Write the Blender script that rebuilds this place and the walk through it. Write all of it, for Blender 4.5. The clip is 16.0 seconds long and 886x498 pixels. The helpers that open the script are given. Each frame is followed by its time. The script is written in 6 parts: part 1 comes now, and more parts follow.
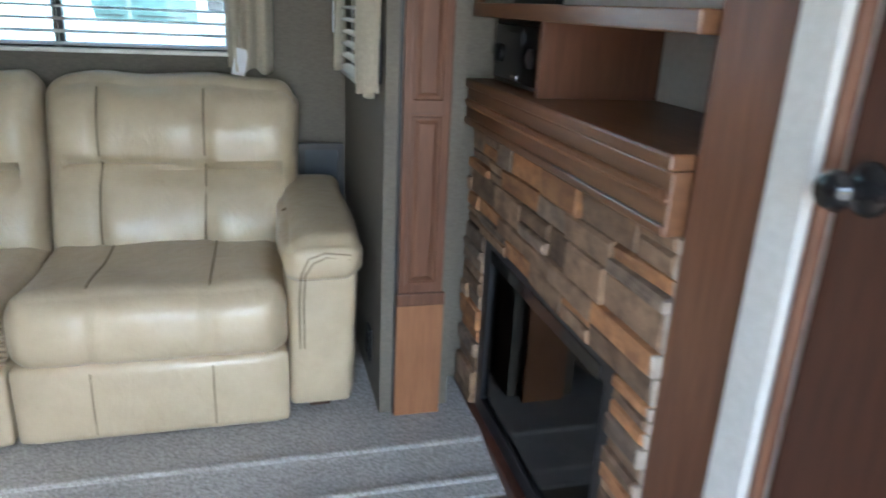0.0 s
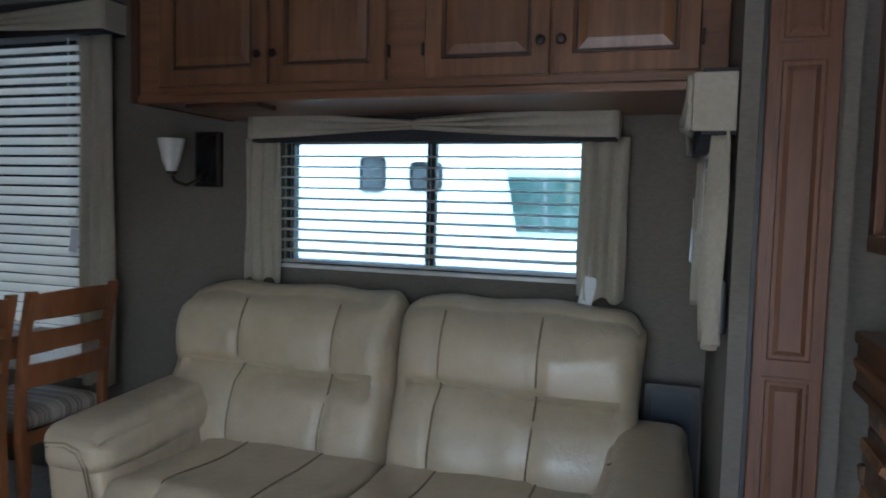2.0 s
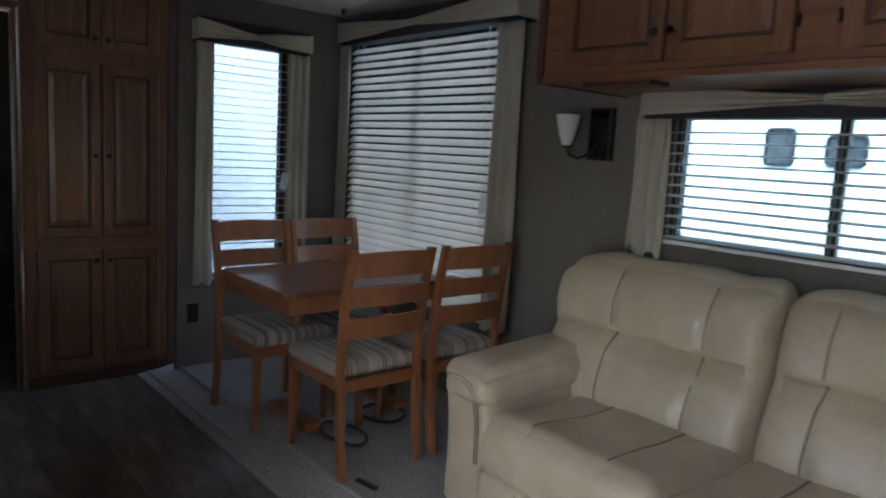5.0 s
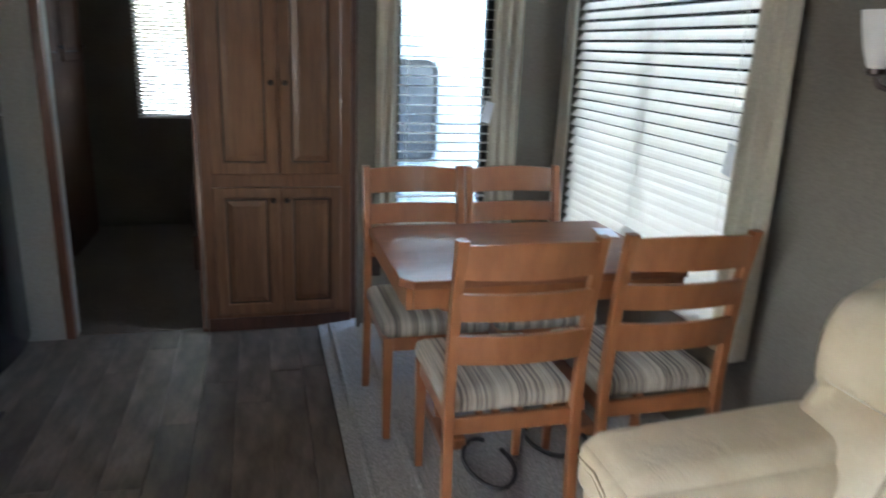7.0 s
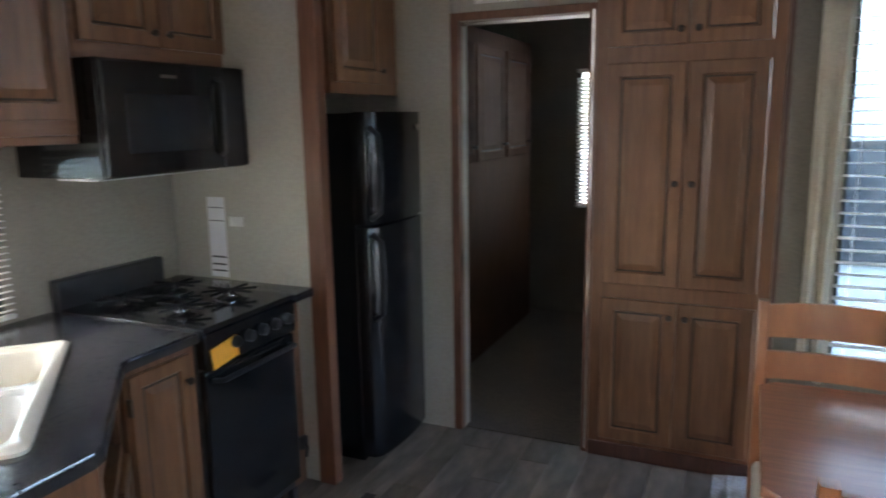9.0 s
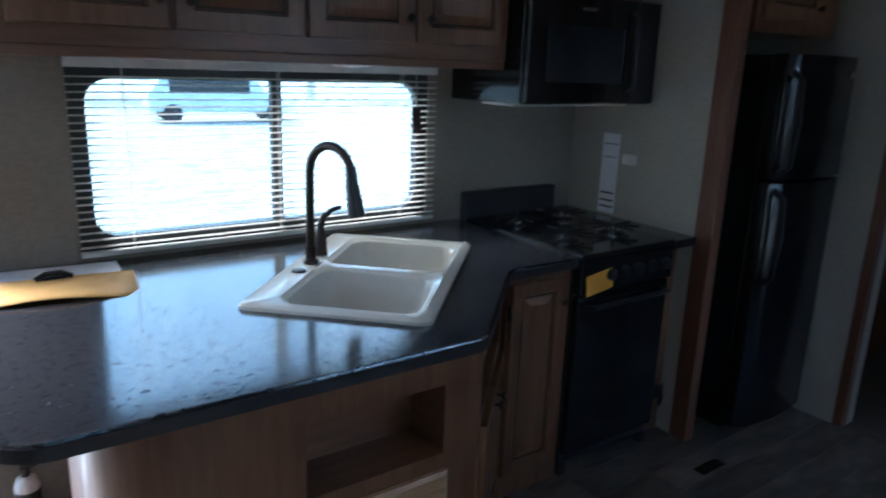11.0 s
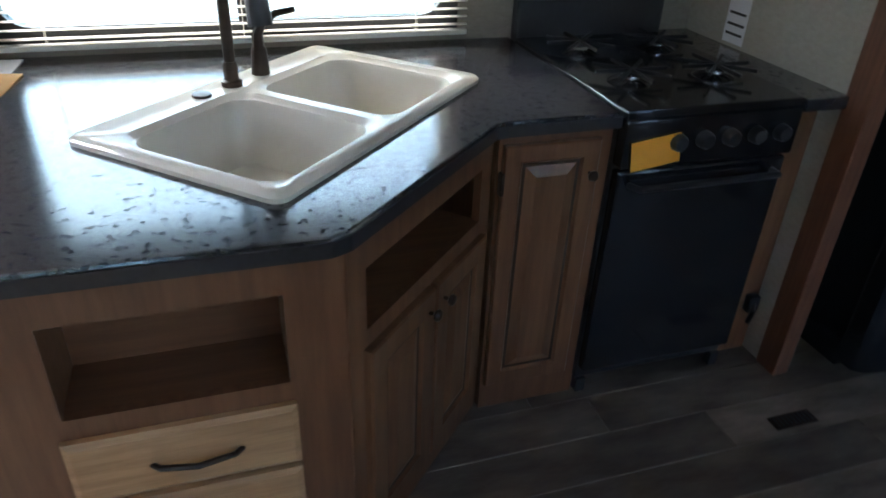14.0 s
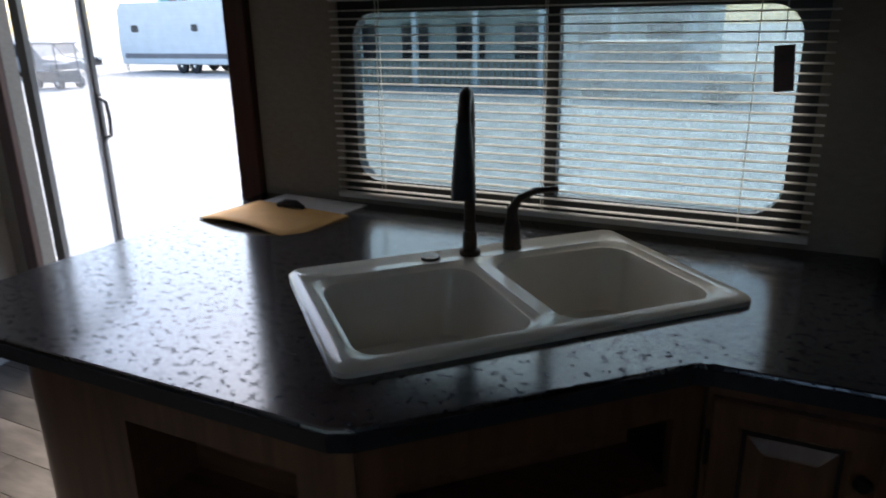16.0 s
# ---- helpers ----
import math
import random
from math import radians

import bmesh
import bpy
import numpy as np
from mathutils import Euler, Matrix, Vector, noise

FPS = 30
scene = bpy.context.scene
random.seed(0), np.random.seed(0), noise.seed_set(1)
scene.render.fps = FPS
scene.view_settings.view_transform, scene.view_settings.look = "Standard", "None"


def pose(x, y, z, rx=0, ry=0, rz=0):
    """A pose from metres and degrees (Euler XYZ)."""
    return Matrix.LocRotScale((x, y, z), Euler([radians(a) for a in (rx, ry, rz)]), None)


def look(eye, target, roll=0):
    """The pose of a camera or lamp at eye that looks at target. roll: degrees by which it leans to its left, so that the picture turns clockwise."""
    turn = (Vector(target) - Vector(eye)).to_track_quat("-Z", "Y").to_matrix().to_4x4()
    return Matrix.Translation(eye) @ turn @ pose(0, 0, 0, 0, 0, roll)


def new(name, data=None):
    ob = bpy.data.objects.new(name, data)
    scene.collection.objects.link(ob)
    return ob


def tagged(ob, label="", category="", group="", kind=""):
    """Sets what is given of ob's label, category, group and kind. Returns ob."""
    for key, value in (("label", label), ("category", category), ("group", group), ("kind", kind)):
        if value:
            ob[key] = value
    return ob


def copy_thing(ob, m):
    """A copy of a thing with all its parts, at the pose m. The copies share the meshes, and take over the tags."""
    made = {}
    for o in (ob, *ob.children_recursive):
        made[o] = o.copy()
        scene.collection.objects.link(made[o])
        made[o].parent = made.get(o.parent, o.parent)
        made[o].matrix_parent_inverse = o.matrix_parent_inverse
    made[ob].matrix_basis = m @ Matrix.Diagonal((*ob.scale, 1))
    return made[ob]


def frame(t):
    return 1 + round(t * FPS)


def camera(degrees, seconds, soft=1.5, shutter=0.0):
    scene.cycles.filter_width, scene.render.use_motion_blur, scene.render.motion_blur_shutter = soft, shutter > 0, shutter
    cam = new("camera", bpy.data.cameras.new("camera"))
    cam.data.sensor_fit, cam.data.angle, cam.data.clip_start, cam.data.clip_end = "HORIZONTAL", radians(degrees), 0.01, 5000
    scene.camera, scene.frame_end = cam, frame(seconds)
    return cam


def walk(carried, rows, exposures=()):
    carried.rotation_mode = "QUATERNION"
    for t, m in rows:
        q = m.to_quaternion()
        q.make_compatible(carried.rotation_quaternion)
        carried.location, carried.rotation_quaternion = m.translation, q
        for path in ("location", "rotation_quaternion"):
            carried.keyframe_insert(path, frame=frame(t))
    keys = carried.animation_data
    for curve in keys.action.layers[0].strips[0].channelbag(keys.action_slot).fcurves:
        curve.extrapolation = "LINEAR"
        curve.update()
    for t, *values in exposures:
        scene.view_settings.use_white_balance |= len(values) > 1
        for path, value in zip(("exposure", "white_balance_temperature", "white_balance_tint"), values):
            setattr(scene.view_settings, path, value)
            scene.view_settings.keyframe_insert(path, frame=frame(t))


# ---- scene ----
cam = camera(64.6, 16.0, soft=1.7, shutter=0.5)
PATH = [
    (0, (0.198, 0.186, 1.358), (0.698, 2.009, 0.705), 2.8),
    (0.5, (0.107, 0.361, 1.367), (0.491, 2.228, 0.763), 2.3),
    (1, (0.094, 0.455, 1.382), (0.285, 2.414, 1.025), 3.3),
    (1.5, (0.268, 0.526, 1.424), (0.03, 2.499, 1.202), 4.1),
    (2, (0.431, 0.512, 1.43), (-0.191, 2.408, 1.295), 1.4),
    (2.5, (0.508, 0.332, 1.455), (-0.236, 2.184, 1.336), 4.3),
    (3, (0.642, 0.326, 1.475), (-0.246, 2.117, 1.447), 3.5),
    (3.5, (0.757, 0.361, 1.473), (-0.301, 2.053, 1.343), 5.2),
    (4, (0.765, 0.339, 1.427), (-0.459, 1.909, 1.241), 5.1),
    (4.5, (0.615, 0.381, 1.462), (-0.765, 1.814, 1.255), 3.7),
    (4.7, (0.569, 0.401, 1.456), (-0.865, 1.777, 1.231), 3.4),
    (7, (-0.139, 1.517, 1.54), (-1.997, 2.012, 0.989), 2.3),
    (7.5, (-0.273, 1.693, 1.593), (-2.216, 1.769, 1.128), 2.0),
    (8, (-0.407, 1.77, 1.599), (-2.346, 1.56, 1.154), 0.6),
    (8.5, (-0.58, 1.801, 1.583), (-2.502, 1.36, 1.252), -0.2),
    (9, (-0.66, 1.887, 1.64), (-2.457, 1.089, 1.271), -0.9),
    (9.2, (-0.634, 1.944, 1.626), (-2.373, 1.019, 1.279), -0.1),
    (11.5, (-0.608, 1.797, 1.558), (-1.584, 0.175, 0.91), 0.7),
    (12, (-0.558, 1.723, 1.506), (-1.439, 0.228, 0.499), 1.6),
    (12.5, (-0.691, 1.665, 1.504), (-1.522, 0.162, 0.479), 1.0),
    (13, (-0.89, 1.533, 1.487), (-1.833, 0.044, 0.542), 2.8),
    (13.5, (-1.201, 1.55, 1.478), (-2.016, -0.006, 0.522), 3.1),
    (14, (-1.529, 1.567, 1.49), (-2.084, -0.059, 0.467), 2.5),
    (14.5, (-1.756, 1.413, 1.497), (-2.063, -0.349, 0.601), 4.2),
    (15, (-1.968, 1.311, 1.454), (-1.781, -0.523, 0.679), 1.6),
    (15.5, (-2.153, 1.282, 1.442), (-1.531, -0.495, 0.767), 1.6),
    (16, (-2.219, 1.293, 1.472), (-1.384, -0.417, 0.857), -1.0),
]
EXPOSURES = [(0, 4.25, 6250, 5), (0.5, 4.4, 6050, 5), (1.0, 4.1, 5950, 5), (1.5, 3.35, 5800, 6), (2.5, 3.2, 5950, 9), (4.0, 3.15, 6250, 12), (4.7, 3.2, 6250, 11), (6.8, 4.9, 6500, 8), (8.5, 5.0, 6650, 10), (9.2, 5.3, 6800, 11), (11.3, 3.5, 5250, 5), (12.5, 3.45, 5600, 6), (13.5, 3.85, 6200, 7), (14.3, 4.6, 6350, 9), (15.0, 4.4, 6350, 11), (15.5, 3.1, 6400, 11), (16, 1.8, 6450, 10)]
walk(cam, [(t, look(eye, target, roll)) for t, eye, target, roll in PATH], EXPOSURES)

# ---- light ----
world = bpy.data.worlds.new("world")
scene.world = world
world.use_nodes = True
wn = world.node_tree
sky = wn.nodes.new("ShaderNodeTexSky")
sky.sky_type, sky.sun_disc = "NISHITA", False
sky.sun_elevation, sky.sun_rotation = radians(50), radians(150)
sky.air_density, sky.dust_density, sky.ozone_density = 1.0, 1.8, 1.0
wn.links.new(sky.outputs[0], wn.nodes["Background"].inputs[0])
wn.nodes["Background"].inputs[1].default_value = 0.15
sun = new("sun", bpy.data.lights.new("sun", "SUN"))
sun.data.energy, sun.data.angle, sun.data.color = 1.3, radians(40), (1.0, 0.97, 0.93)
# a soft sun behind cloud, towards -y and a little +x
sun.matrix_world = look((0.5, -0.87, 1.19), (0, 0, 0))


# ---- materials ----
def mat(name, c1, c2=None, rough=0.5, scale=(1, 1, 1), noise_scale=8.0, bump=0.0, bump_scale=0.0, metal=0.0,
        rand=0.0, coat=0.0, spec=0.5, low=0.35, high=0.65, sheen=0.0, big=0.12, trans=0.0):
    m = bpy.data.materials.new(name)
    m.use_nodes = True
    nt = m.node_tree
    b = nt.nodes["Principled BSDF"]
    b.inputs["Roughness"].default_value = rough
    b.inputs["Metallic"].default_value = metal
    b.inputs["Coat Weight"].default_value = coat
    b.inputs["Coat Roughness"].default_value = 0.15
    b.inputs["Specular IOR Level"].default_value = spec
    b.inputs["Sheen Weight"].default_value = sheen
    c2 = c2 or tuple(v * 0.8 for v in c1)
    tc = nt.nodes.new("ShaderNodeTexCoord")
    mp = nt.nodes.new("ShaderNodeMapping")
    mp.inputs["Scale"].default_value = scale
    nt.links.new(tc.outputs["Object"], mp.inputs["Vector"])
    n1 = nt.nodes.new("ShaderNodeTexNoise")
    n1.inputs["Scale"].default_value, n1.inputs["Detail"].default_value, n1.inputs["Roughness"].default_value = noise_scale, 6, 0.6
    nt.links.new(mp.outputs[0], n1.inputs["Vector"])
    ramp = nt.nodes.new("ShaderNodeValToRGB")
    ramp.color_ramp.elements[0].position, ramp.color_ramp.elements[1].position = low, high
    ramp.color_ramp.elements[0].color, ramp.color_ramp.elements[1].color = (*c2, 1), (*c1, 1)
    nt.links.new(n1.outputs["Fac"], ramp.inputs["Fac"])
    n2 = nt.nodes.new("ShaderNodeTexNoise")
    n2.inputs["Scale"].default_value, n2.inputs["Detail"].default_value = 1.7, 3
    nt.links.new(tc.outputs["Object"], n2.inputs["Vector"])
    hsv = nt.nodes.new("ShaderNodeHueSaturation")
    mr = nt.nodes.new("ShaderNodeMapRange")
    mr.inputs["From Min"].default_value, mr.inputs["From Max"].default_value = 0.3, 0.7
    mr.inputs["To Min"].default_value, mr.inputs["To Max"].default_value = 1 - big, 1 + big
    nt.links.new(n2.outputs["Fac"], mr.inputs["Value"])
    out = mr.outputs[0]
    if rand:
        oi = nt.nodes.new("ShaderNodeObjectInfo")
        r2 = nt.nodes.new("ShaderNodeMapRange")
        r2.inputs["To Min"].default_value, r2.inputs["To Max"].default_value = 1 - rand, 1 + rand
        nt.links.new(oi.outputs["Random"], r2.inputs["Value"])
        mul = nt.nodes.new("ShaderNodeMath")
        mul.operation = "MULTIPLY"
        nt.links.new(out, mul.inputs[0])
        nt.links.new(r2.outputs[0], mul.inputs[1])
        out = mul.outputs[0]
    nt.links.new(out, hsv.inputs["Value"])
    nt.links.new(ramp.outputs[0], hsv.inputs["Color"])
    nt.links.new(hsv.outputs[0], b.inputs["Base Color"])
    if bump:
        bn = nt.nodes.new("ShaderNodeBump")
        bn.inputs["Strength"].default_value, bn.inputs["Distance"].default_value = bump, 0.004
        src = n1.outputs["Fac"]
        if bump_scale:
            n3 = nt.nodes.new("ShaderNodeTexNoise")
            n3.inputs["Scale"].default_value, n3.inputs["Detail"].default_value = bump_scale, 4
            nt.links.new(tc.outputs["Object"], n3.inputs["Vector"])
            src = n3.outputs["Fac"]
        nt.links.new(src, bn.inputs["Height"])
        nt.links.new(bn.outputs[0], b.inputs["Normal"])
    if trans:
        tr = nt.nodes.new("ShaderNodeBsdfTranslucent")
        nt.links.new(hsv.outputs[0], tr.inputs["Color"])
        mix = nt.nodes.new("ShaderNodeMixShader")
        mix.inputs[0].default_value = trans
        nt.links.new(b.outputs[0], mix.inputs[1])
        nt.links.new(tr.outputs[0], mix.inputs[2])
        nt.links.new(mix.outputs[0], nt.nodes["Material Output"].inputs["Surface"])
    return m


def glass_mat(name, tint=(0.92, 0.95, 0.95), gloss=0.05):
    m = bpy.data.materials.new(name)
    m.use_nodes = True
    nt = m.node_tree
    nt.nodes.remove(nt.nodes["Principled BSDF"])
    t = nt.nodes.new("ShaderNodeBsdfTransparent")
    t.inputs[0].default_value = (*tint, 1)
    g = nt.nodes.new("ShaderNodeBsdfGlossy")
    g.inputs["Roughness"].default_value = 0.02
    f = nt.nodes.new("ShaderNodeFresnel")
    f.inputs[0].default_value = 1.45
    mix = nt.nodes.new("ShaderNodeMixShader")
    nt.links.new(f.outputs[0], mix.inputs[0])
    nt.links.new(t.outputs[0], mix.inputs[1])
    nt.links.new(g.outputs[0], mix.inputs[2])
    nt.links.new(mix.outputs[0], nt.nodes["Material Output"].inputs["Surface"])
    return m


def net_mat(name, thread):
    """Fine woven net: open gaps and pale threads."""
    m = bpy.data.materials.new(name)
    m.use_nodes = True
    nt = m.node_tree
    nt.nodes.remove(nt.nodes["Principled BSDF"])
    t = nt.nodes.new("ShaderNodeBsdfTransparent")
    d = nt.nodes.new("ShaderNodeBsdfTranslucent")
    d.inputs[0].default_value = (0.8, 0.82, 0.85, 1)
    mix = nt.nodes.new("ShaderNodeMixShader")
    mix.inputs[0].default_value = thread
    nt.links.new(t.outputs[0], mix.inputs[1])
    nt.links.new(d.outputs[0], mix.inputs[2])
    nt.links.new(mix.outputs[0], nt.nodes["Material Output"].inputs["Surface"])
    return m


W_UP, W_X, W_Y = (14, 14, 1.2), (1.2, 14, 14), (14, 1.2, 14)
wood_up = mat("cabinet_wood_upright", (0.185, 0.085, 0.041), (0.125, 0.054, 0.026), 0.34, W_UP, 3, 0.12, coat=0.15)
wood_x = mat("cabinet_wood_long", (0.185, 0.085, 0.041), (0.125, 0.054, 0.026), 0.34, W_X, 3, 0.12, coat=0.15)
wood_y = mat("cabinet_wood_cross", (0.185, 0.085, 0.041), (0.125, 0.054, 0.026), 0.34, W_Y, 3, 0.12, coat=0.15)
trim_wood = mat("red_brown_trim", (0.165, 0.07, 0.038), (0.115, 0.046, 0.025), 0.4, W_UP, 5, 0.1)
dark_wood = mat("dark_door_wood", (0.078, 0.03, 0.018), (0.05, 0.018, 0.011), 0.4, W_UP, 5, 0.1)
door_wood = mat("door_panel_wood", (0.19, 0.09, 0.042), (0.125, 0.055, 0.026), 0.34, W_UP, 3, 0.12, coat=0.15, rand=0.1, big=0.2)
groove_mat = mat("dark_groove", (0.035, 0.016, 0.009), (0.025, 0.011, 0.006), 0.5)
maple = mat("drawer_maple", (0.50, 0.30, 0.15), (0.36, 0.2, 0.095), 0.4, W_X, 4, 0.1)
chair_wood = mat("chair_wood", (0.30, 0.115, 0.047), (0.245, 0.09, 0.036), 0.33, (6, 6, 2.5), 3, 0.1, coat=0.2)
table_wood = mat("table_wood", (0.25, 0.1, 0.05), (0.17, 0.065, 0.032), 0.3, W_Y, 4, 0.06, coat=0.2)
leather = mat("cream_leather", (0.53, 0.435, 0.30), (0.475, 0.38, 0.255), 0.3, (1, 1, 1), 9, 0.25, 160, coat=0.2, big=0.07)


def soft_creases(m):
    """Broad, shallow puckers of stuffed leather over its fine grain."""
    nt = m.node_tree
    grain = [n for n in nt.nodes if n.type == "BUMP"][0]
    tc = nt.nodes.new("ShaderNodeTexCoord")
    mp = nt.nodes.new("ShaderNodeMapping")
    mp.inputs["Scale"].default_value = (1.0, 1.0, 0.55)
    nt.links.new(tc.outputs["Object"], mp.inputs["Vector"])
    n = nt.nodes.new("ShaderNodeTexNoise")
    n.inputs["Scale"].default_value, n.inputs["Detail"].default_value, n.inputs["Distortion"].default_value = 11, 3, 0.8
    nt.links.new(mp.outputs[0], n.inputs["Vector"])
    bp = nt.nodes.new("ShaderNodeBump")
    bp.inputs["Strength"].default_value, bp.inputs["Distance"].default_value = 0.5, 0.014
    nt.links.new(n.outputs["Fac"], bp.inputs["Height"])
    nt.links.new(bp.outputs[0], grain.inputs["Normal"])


soft_creases(leather)
# wardrobe: cabinet wood darkened and matt, the room's dimness in its colour
dim_wood = mat("dimmed_wardrobe_wood", (0.12, 0.055, 0.03), (0.08, 0.036, 0.02), 0.75, W_UP, 3, 0.1, spec=0.2)
seam_mat = mat("leather_seam", (0.24, 0.175, 0.11), (0.19, 0.14, 0.085), 0.6)
carpet = mat("grey_carpet", (0.44, 0.42, 0.39), (0.16, 0.152, 0.14), 0.95, (1, 1, 1), 115, 1.0, 240, sheen=0.2, low=0.33, high=0.66)
plank_mat = mat("grey_brown_plank", (0.235, 0.195, 0.155), (0.075, 0.057, 0.043), 0.36, (1.0, 3.5, 3.5), 3.2, 0.12, rand=0.22, low=0.34, high=0.68, big=0.3)
wall_taupe = mat("taupe_wall", (0.165, 0.145, 0.118), (0.13, 0.114, 0.092), 0.75, (1, 1, 3), 60, 0.2, 240)
wall_cream = mat("cream_wall", (0.42, 0.40, 0.345), (0.37, 0.35, 0.30), 0.7, (1, 1, 2), 40, 0.15, 200, big=0.05)
wall_tan = mat("tan_wall", (0.27, 0.238, 0.195), (0.23, 0.20, 0.163), 0.7, (1, 1, 2), 40, 0.15, 200, big=0.05)
white = mat("white_ceiling", (0.78, 0.77, 0.74), (0.73, 0.72, 0.69), 0.7, (1, 1, 1), 30, 0.1, 120, big=0.03)
white_trim = mat("white_vinyl_trim", (0.6, 0.59, 0.565), (0.54, 0.53, 0.505), 0.6, (1, 1, 1), 50, 0.2, 150, big=0.04)
curtain_mat = mat("cream_curtain", (0.60, 0.545, 0.44), (0.52, 0.47, 0.37), 0.85, (1, 1, 1), 90, 0.3, 400, sheen=0.2, trans=0.35)
valance_dark = mat("charcoal_fabric", (0.035, 0.033, 0.038), (0.022, 0.02, 0.024), 0.8, (1, 1, 1), 90, 0.3, 300)
slat_mat = mat("white_blind", (0.86, 0.83, 0.77), (0.82, 0.79, 0.73), 0.45, (1, 1, 1), 12, big=0.03, trans=0.5)
black_frame = mat("black_frame", (0.02, 0.02, 0.021), (0.014, 0.014, 0.015), 0.4, (1, 1, 1), 20)
black_gloss = mat("black_gloss", (0.012, 0.012, 0.013), (0.009, 0.009, 0.01), 0.12, (1, 1, 1), 15)
black_plastic = mat("black_plastic", (0.02, 0.02, 0.023), (0.014, 0.014, 0.016), 0.38, (1, 1, 1), 60, 0.1, 250)
cast_iron = mat("cast_iron", (0.012, 0.012, 0.013), (0.008, 0.008, 0.009), 0.6, (1, 1, 1), 60, 0.1, 250, spec=0.25)
fridge_black = mat("fridge_black", (0.009, 0.009, 0.01), (0.007, 0.007, 0.008), 0.22, (1, 1, 1), 40, 0.03, 180)
worktop_mat = mat("charcoal_worktop", (0.036, 0.036, 0.042), (0.016, 0.016, 0.02), 0.15, (1, 1.6, 1), 70, 0.04, 42, spec=1.0, low=0.4, high=0.62)


def flecked_gloss(m):
    """Matt flecks in a glossy laminate."""
    nt = m.node_tree
    tc = nt.nodes.new("ShaderNodeTexCoord")
    n = nt.nodes.new("ShaderNodeTexNoise")
    n.inputs["Scale"].default_value, n.inputs["Detail"].default_value, n.inputs["Roughness"].default_value = 52, 5, 0.65
    nt.links.new(tc.outputs["Object"], n.inputs["Vector"])
    r = nt.nodes.new("ShaderNodeMapRange")
    r.inputs["From Min"].default_value, r.inputs["From Max"].default_value = 0.54, 0.6
    r.inputs["To Min"].default_value, r.inputs["To Max"].default_value = 1.0, 0.16
    nt.links.new(n.outputs["Fac"], r.inputs["Value"])
    nt.links.new(r.outputs[0], nt.nodes["Principled BSDF"].inputs["Specular IOR Level"])
    c = nt.nodes.new("ShaderNodeMath")
    c.operation = "MULTIPLY"
    c.inputs[1].default_value = 0.4
    nt.links.new(r.outputs[0], c.inputs[0])
    nt.links.new(c.outputs[0], nt.nodes["Principled BSDF"].inputs["Coat Weight"])


flecked_gloss(worktop_mat)
worktop_edge = mat("charcoal_worktop_edge", (0.024, 0.024, 0.028), (0.014, 0.014, 0.017), 0.4, (1, 1, 1), 60)
sink_mat = mat("ivory_sink", (0.70, 0.66, 0.585), (0.67, 0.63, 0.555), 0.16, (1, 1, 1), 8, big=0.03)
bronze = mat("dark_bronze", (0.06, 0.045, 0.038), (0.04, 0.03, 0.026), 0.3, (1, 1, 1), 30, metal=0.8)
chrome = mat("chrome", (0.75, 0.75, 0.76), (0.7, 0.7, 0.7), 0.15, (1, 1, 1), 30, metal=1.0)
stone_mat = mat("ledge_stone", (0.31, 0.19, 0.115), (0.15, 0.09, 0.055), 0.85, (1, 2, 3), 7, 0.6, 45, rand=0.4)
stone_grey = mat("ledge_stone_grey", (0.27, 0.19, 0.135), (0.13, 0.09, 0.065), 0.85, (1, 2, 3), 8, 0.6, 45, rand=0.3)
stone_rust = mat("ledge_stone_rust", (0.42, 0.2, 0.085), (0.22, 0.1, 0.05), 0.85, (1, 2, 3), 8, 0.9, 45, rand=0.25)
raw_cast = mat("raw_cast_stone", (0.42, 0.35, 0.29), (0.27, 0.21, 0.17), 0.95, (1, 1, 1), 25, 0.6)
mortar = mat("dark_mortar", (0.06, 0.045, 0.035), (0.035, 0.027, 0.02), 0.95, (1, 1, 1), 30, 0.6)
frosted = mat("frosted_glass", (0.8, 0.79, 0.76), (0.74, 0.73, 0.7), 0.35, (1, 1, 1), 10, trans=0.35)
orange_paper = mat("manila_envelope", (0.75, 0.42, 0.13), (0.7, 0.38, 0.11), 0.7, (1, 1, 1), 12)
orange_tag = mat("orange_tag", (0.8, 0.36, 0.03), (0.72, 0.31, 0.025), 0.6, (1, 1, 1), 12)
paper = mat("white_paper", (0.8, 0.82, 0.86), (0.76, 0.78, 0.82), 0.7, (1, 1, 1), 12)
ink = mat("black_ink", (0.03, 0.03, 0.03), None, 0.7)
red_label = mat("red_label", (0.6, 0.04, 0.025), None, 0.5)
white_plastic = mat("white_plastic", (0.78, 0.77, 0.74), None, 0.4)
clear_mat = glass_mat("tinted_window_glass", (0.66, 0.70, 0.71))
dark_tint = glass_mat("bluish_tinted_glass", (0.62, 0.71, 0.73))
clear_glass = glass_mat("clear_window_glass", (0.95, 0.96, 0.96))
tinted_mat = glass_mat("tinted_fire_glass", (0.35, 0.35, 0.36))
gravel = mat("pale_gravel", (0.52, 0.50, 0.47), (0.38, 0.365, 0.34), 0.95, (1, 1, 1), 5, 0.5, 60, big=0.2)
rv_white = mat("rv_white_siding", (0.66, 0.72, 0.75), (0.62, 0.68, 0.71), 0.35, (0.2, 0.2, 6), 3, big=0.05)
rv_dark = mat("dark_vehicle_glass", (0.02, 0.024, 0.03), None, 0.08)
# trailer panes: grey of the reflected sky put into the glass colour
rv_sky_pane = mat("sky_grey_trailer_glass", (0.075, 0.085, 0.095), (0.05, 0.058, 0.066), 0.1)
rv_grey = mat("grey_vehicle_paint", (0.2, 0.21, 0.23), None, 0.3)
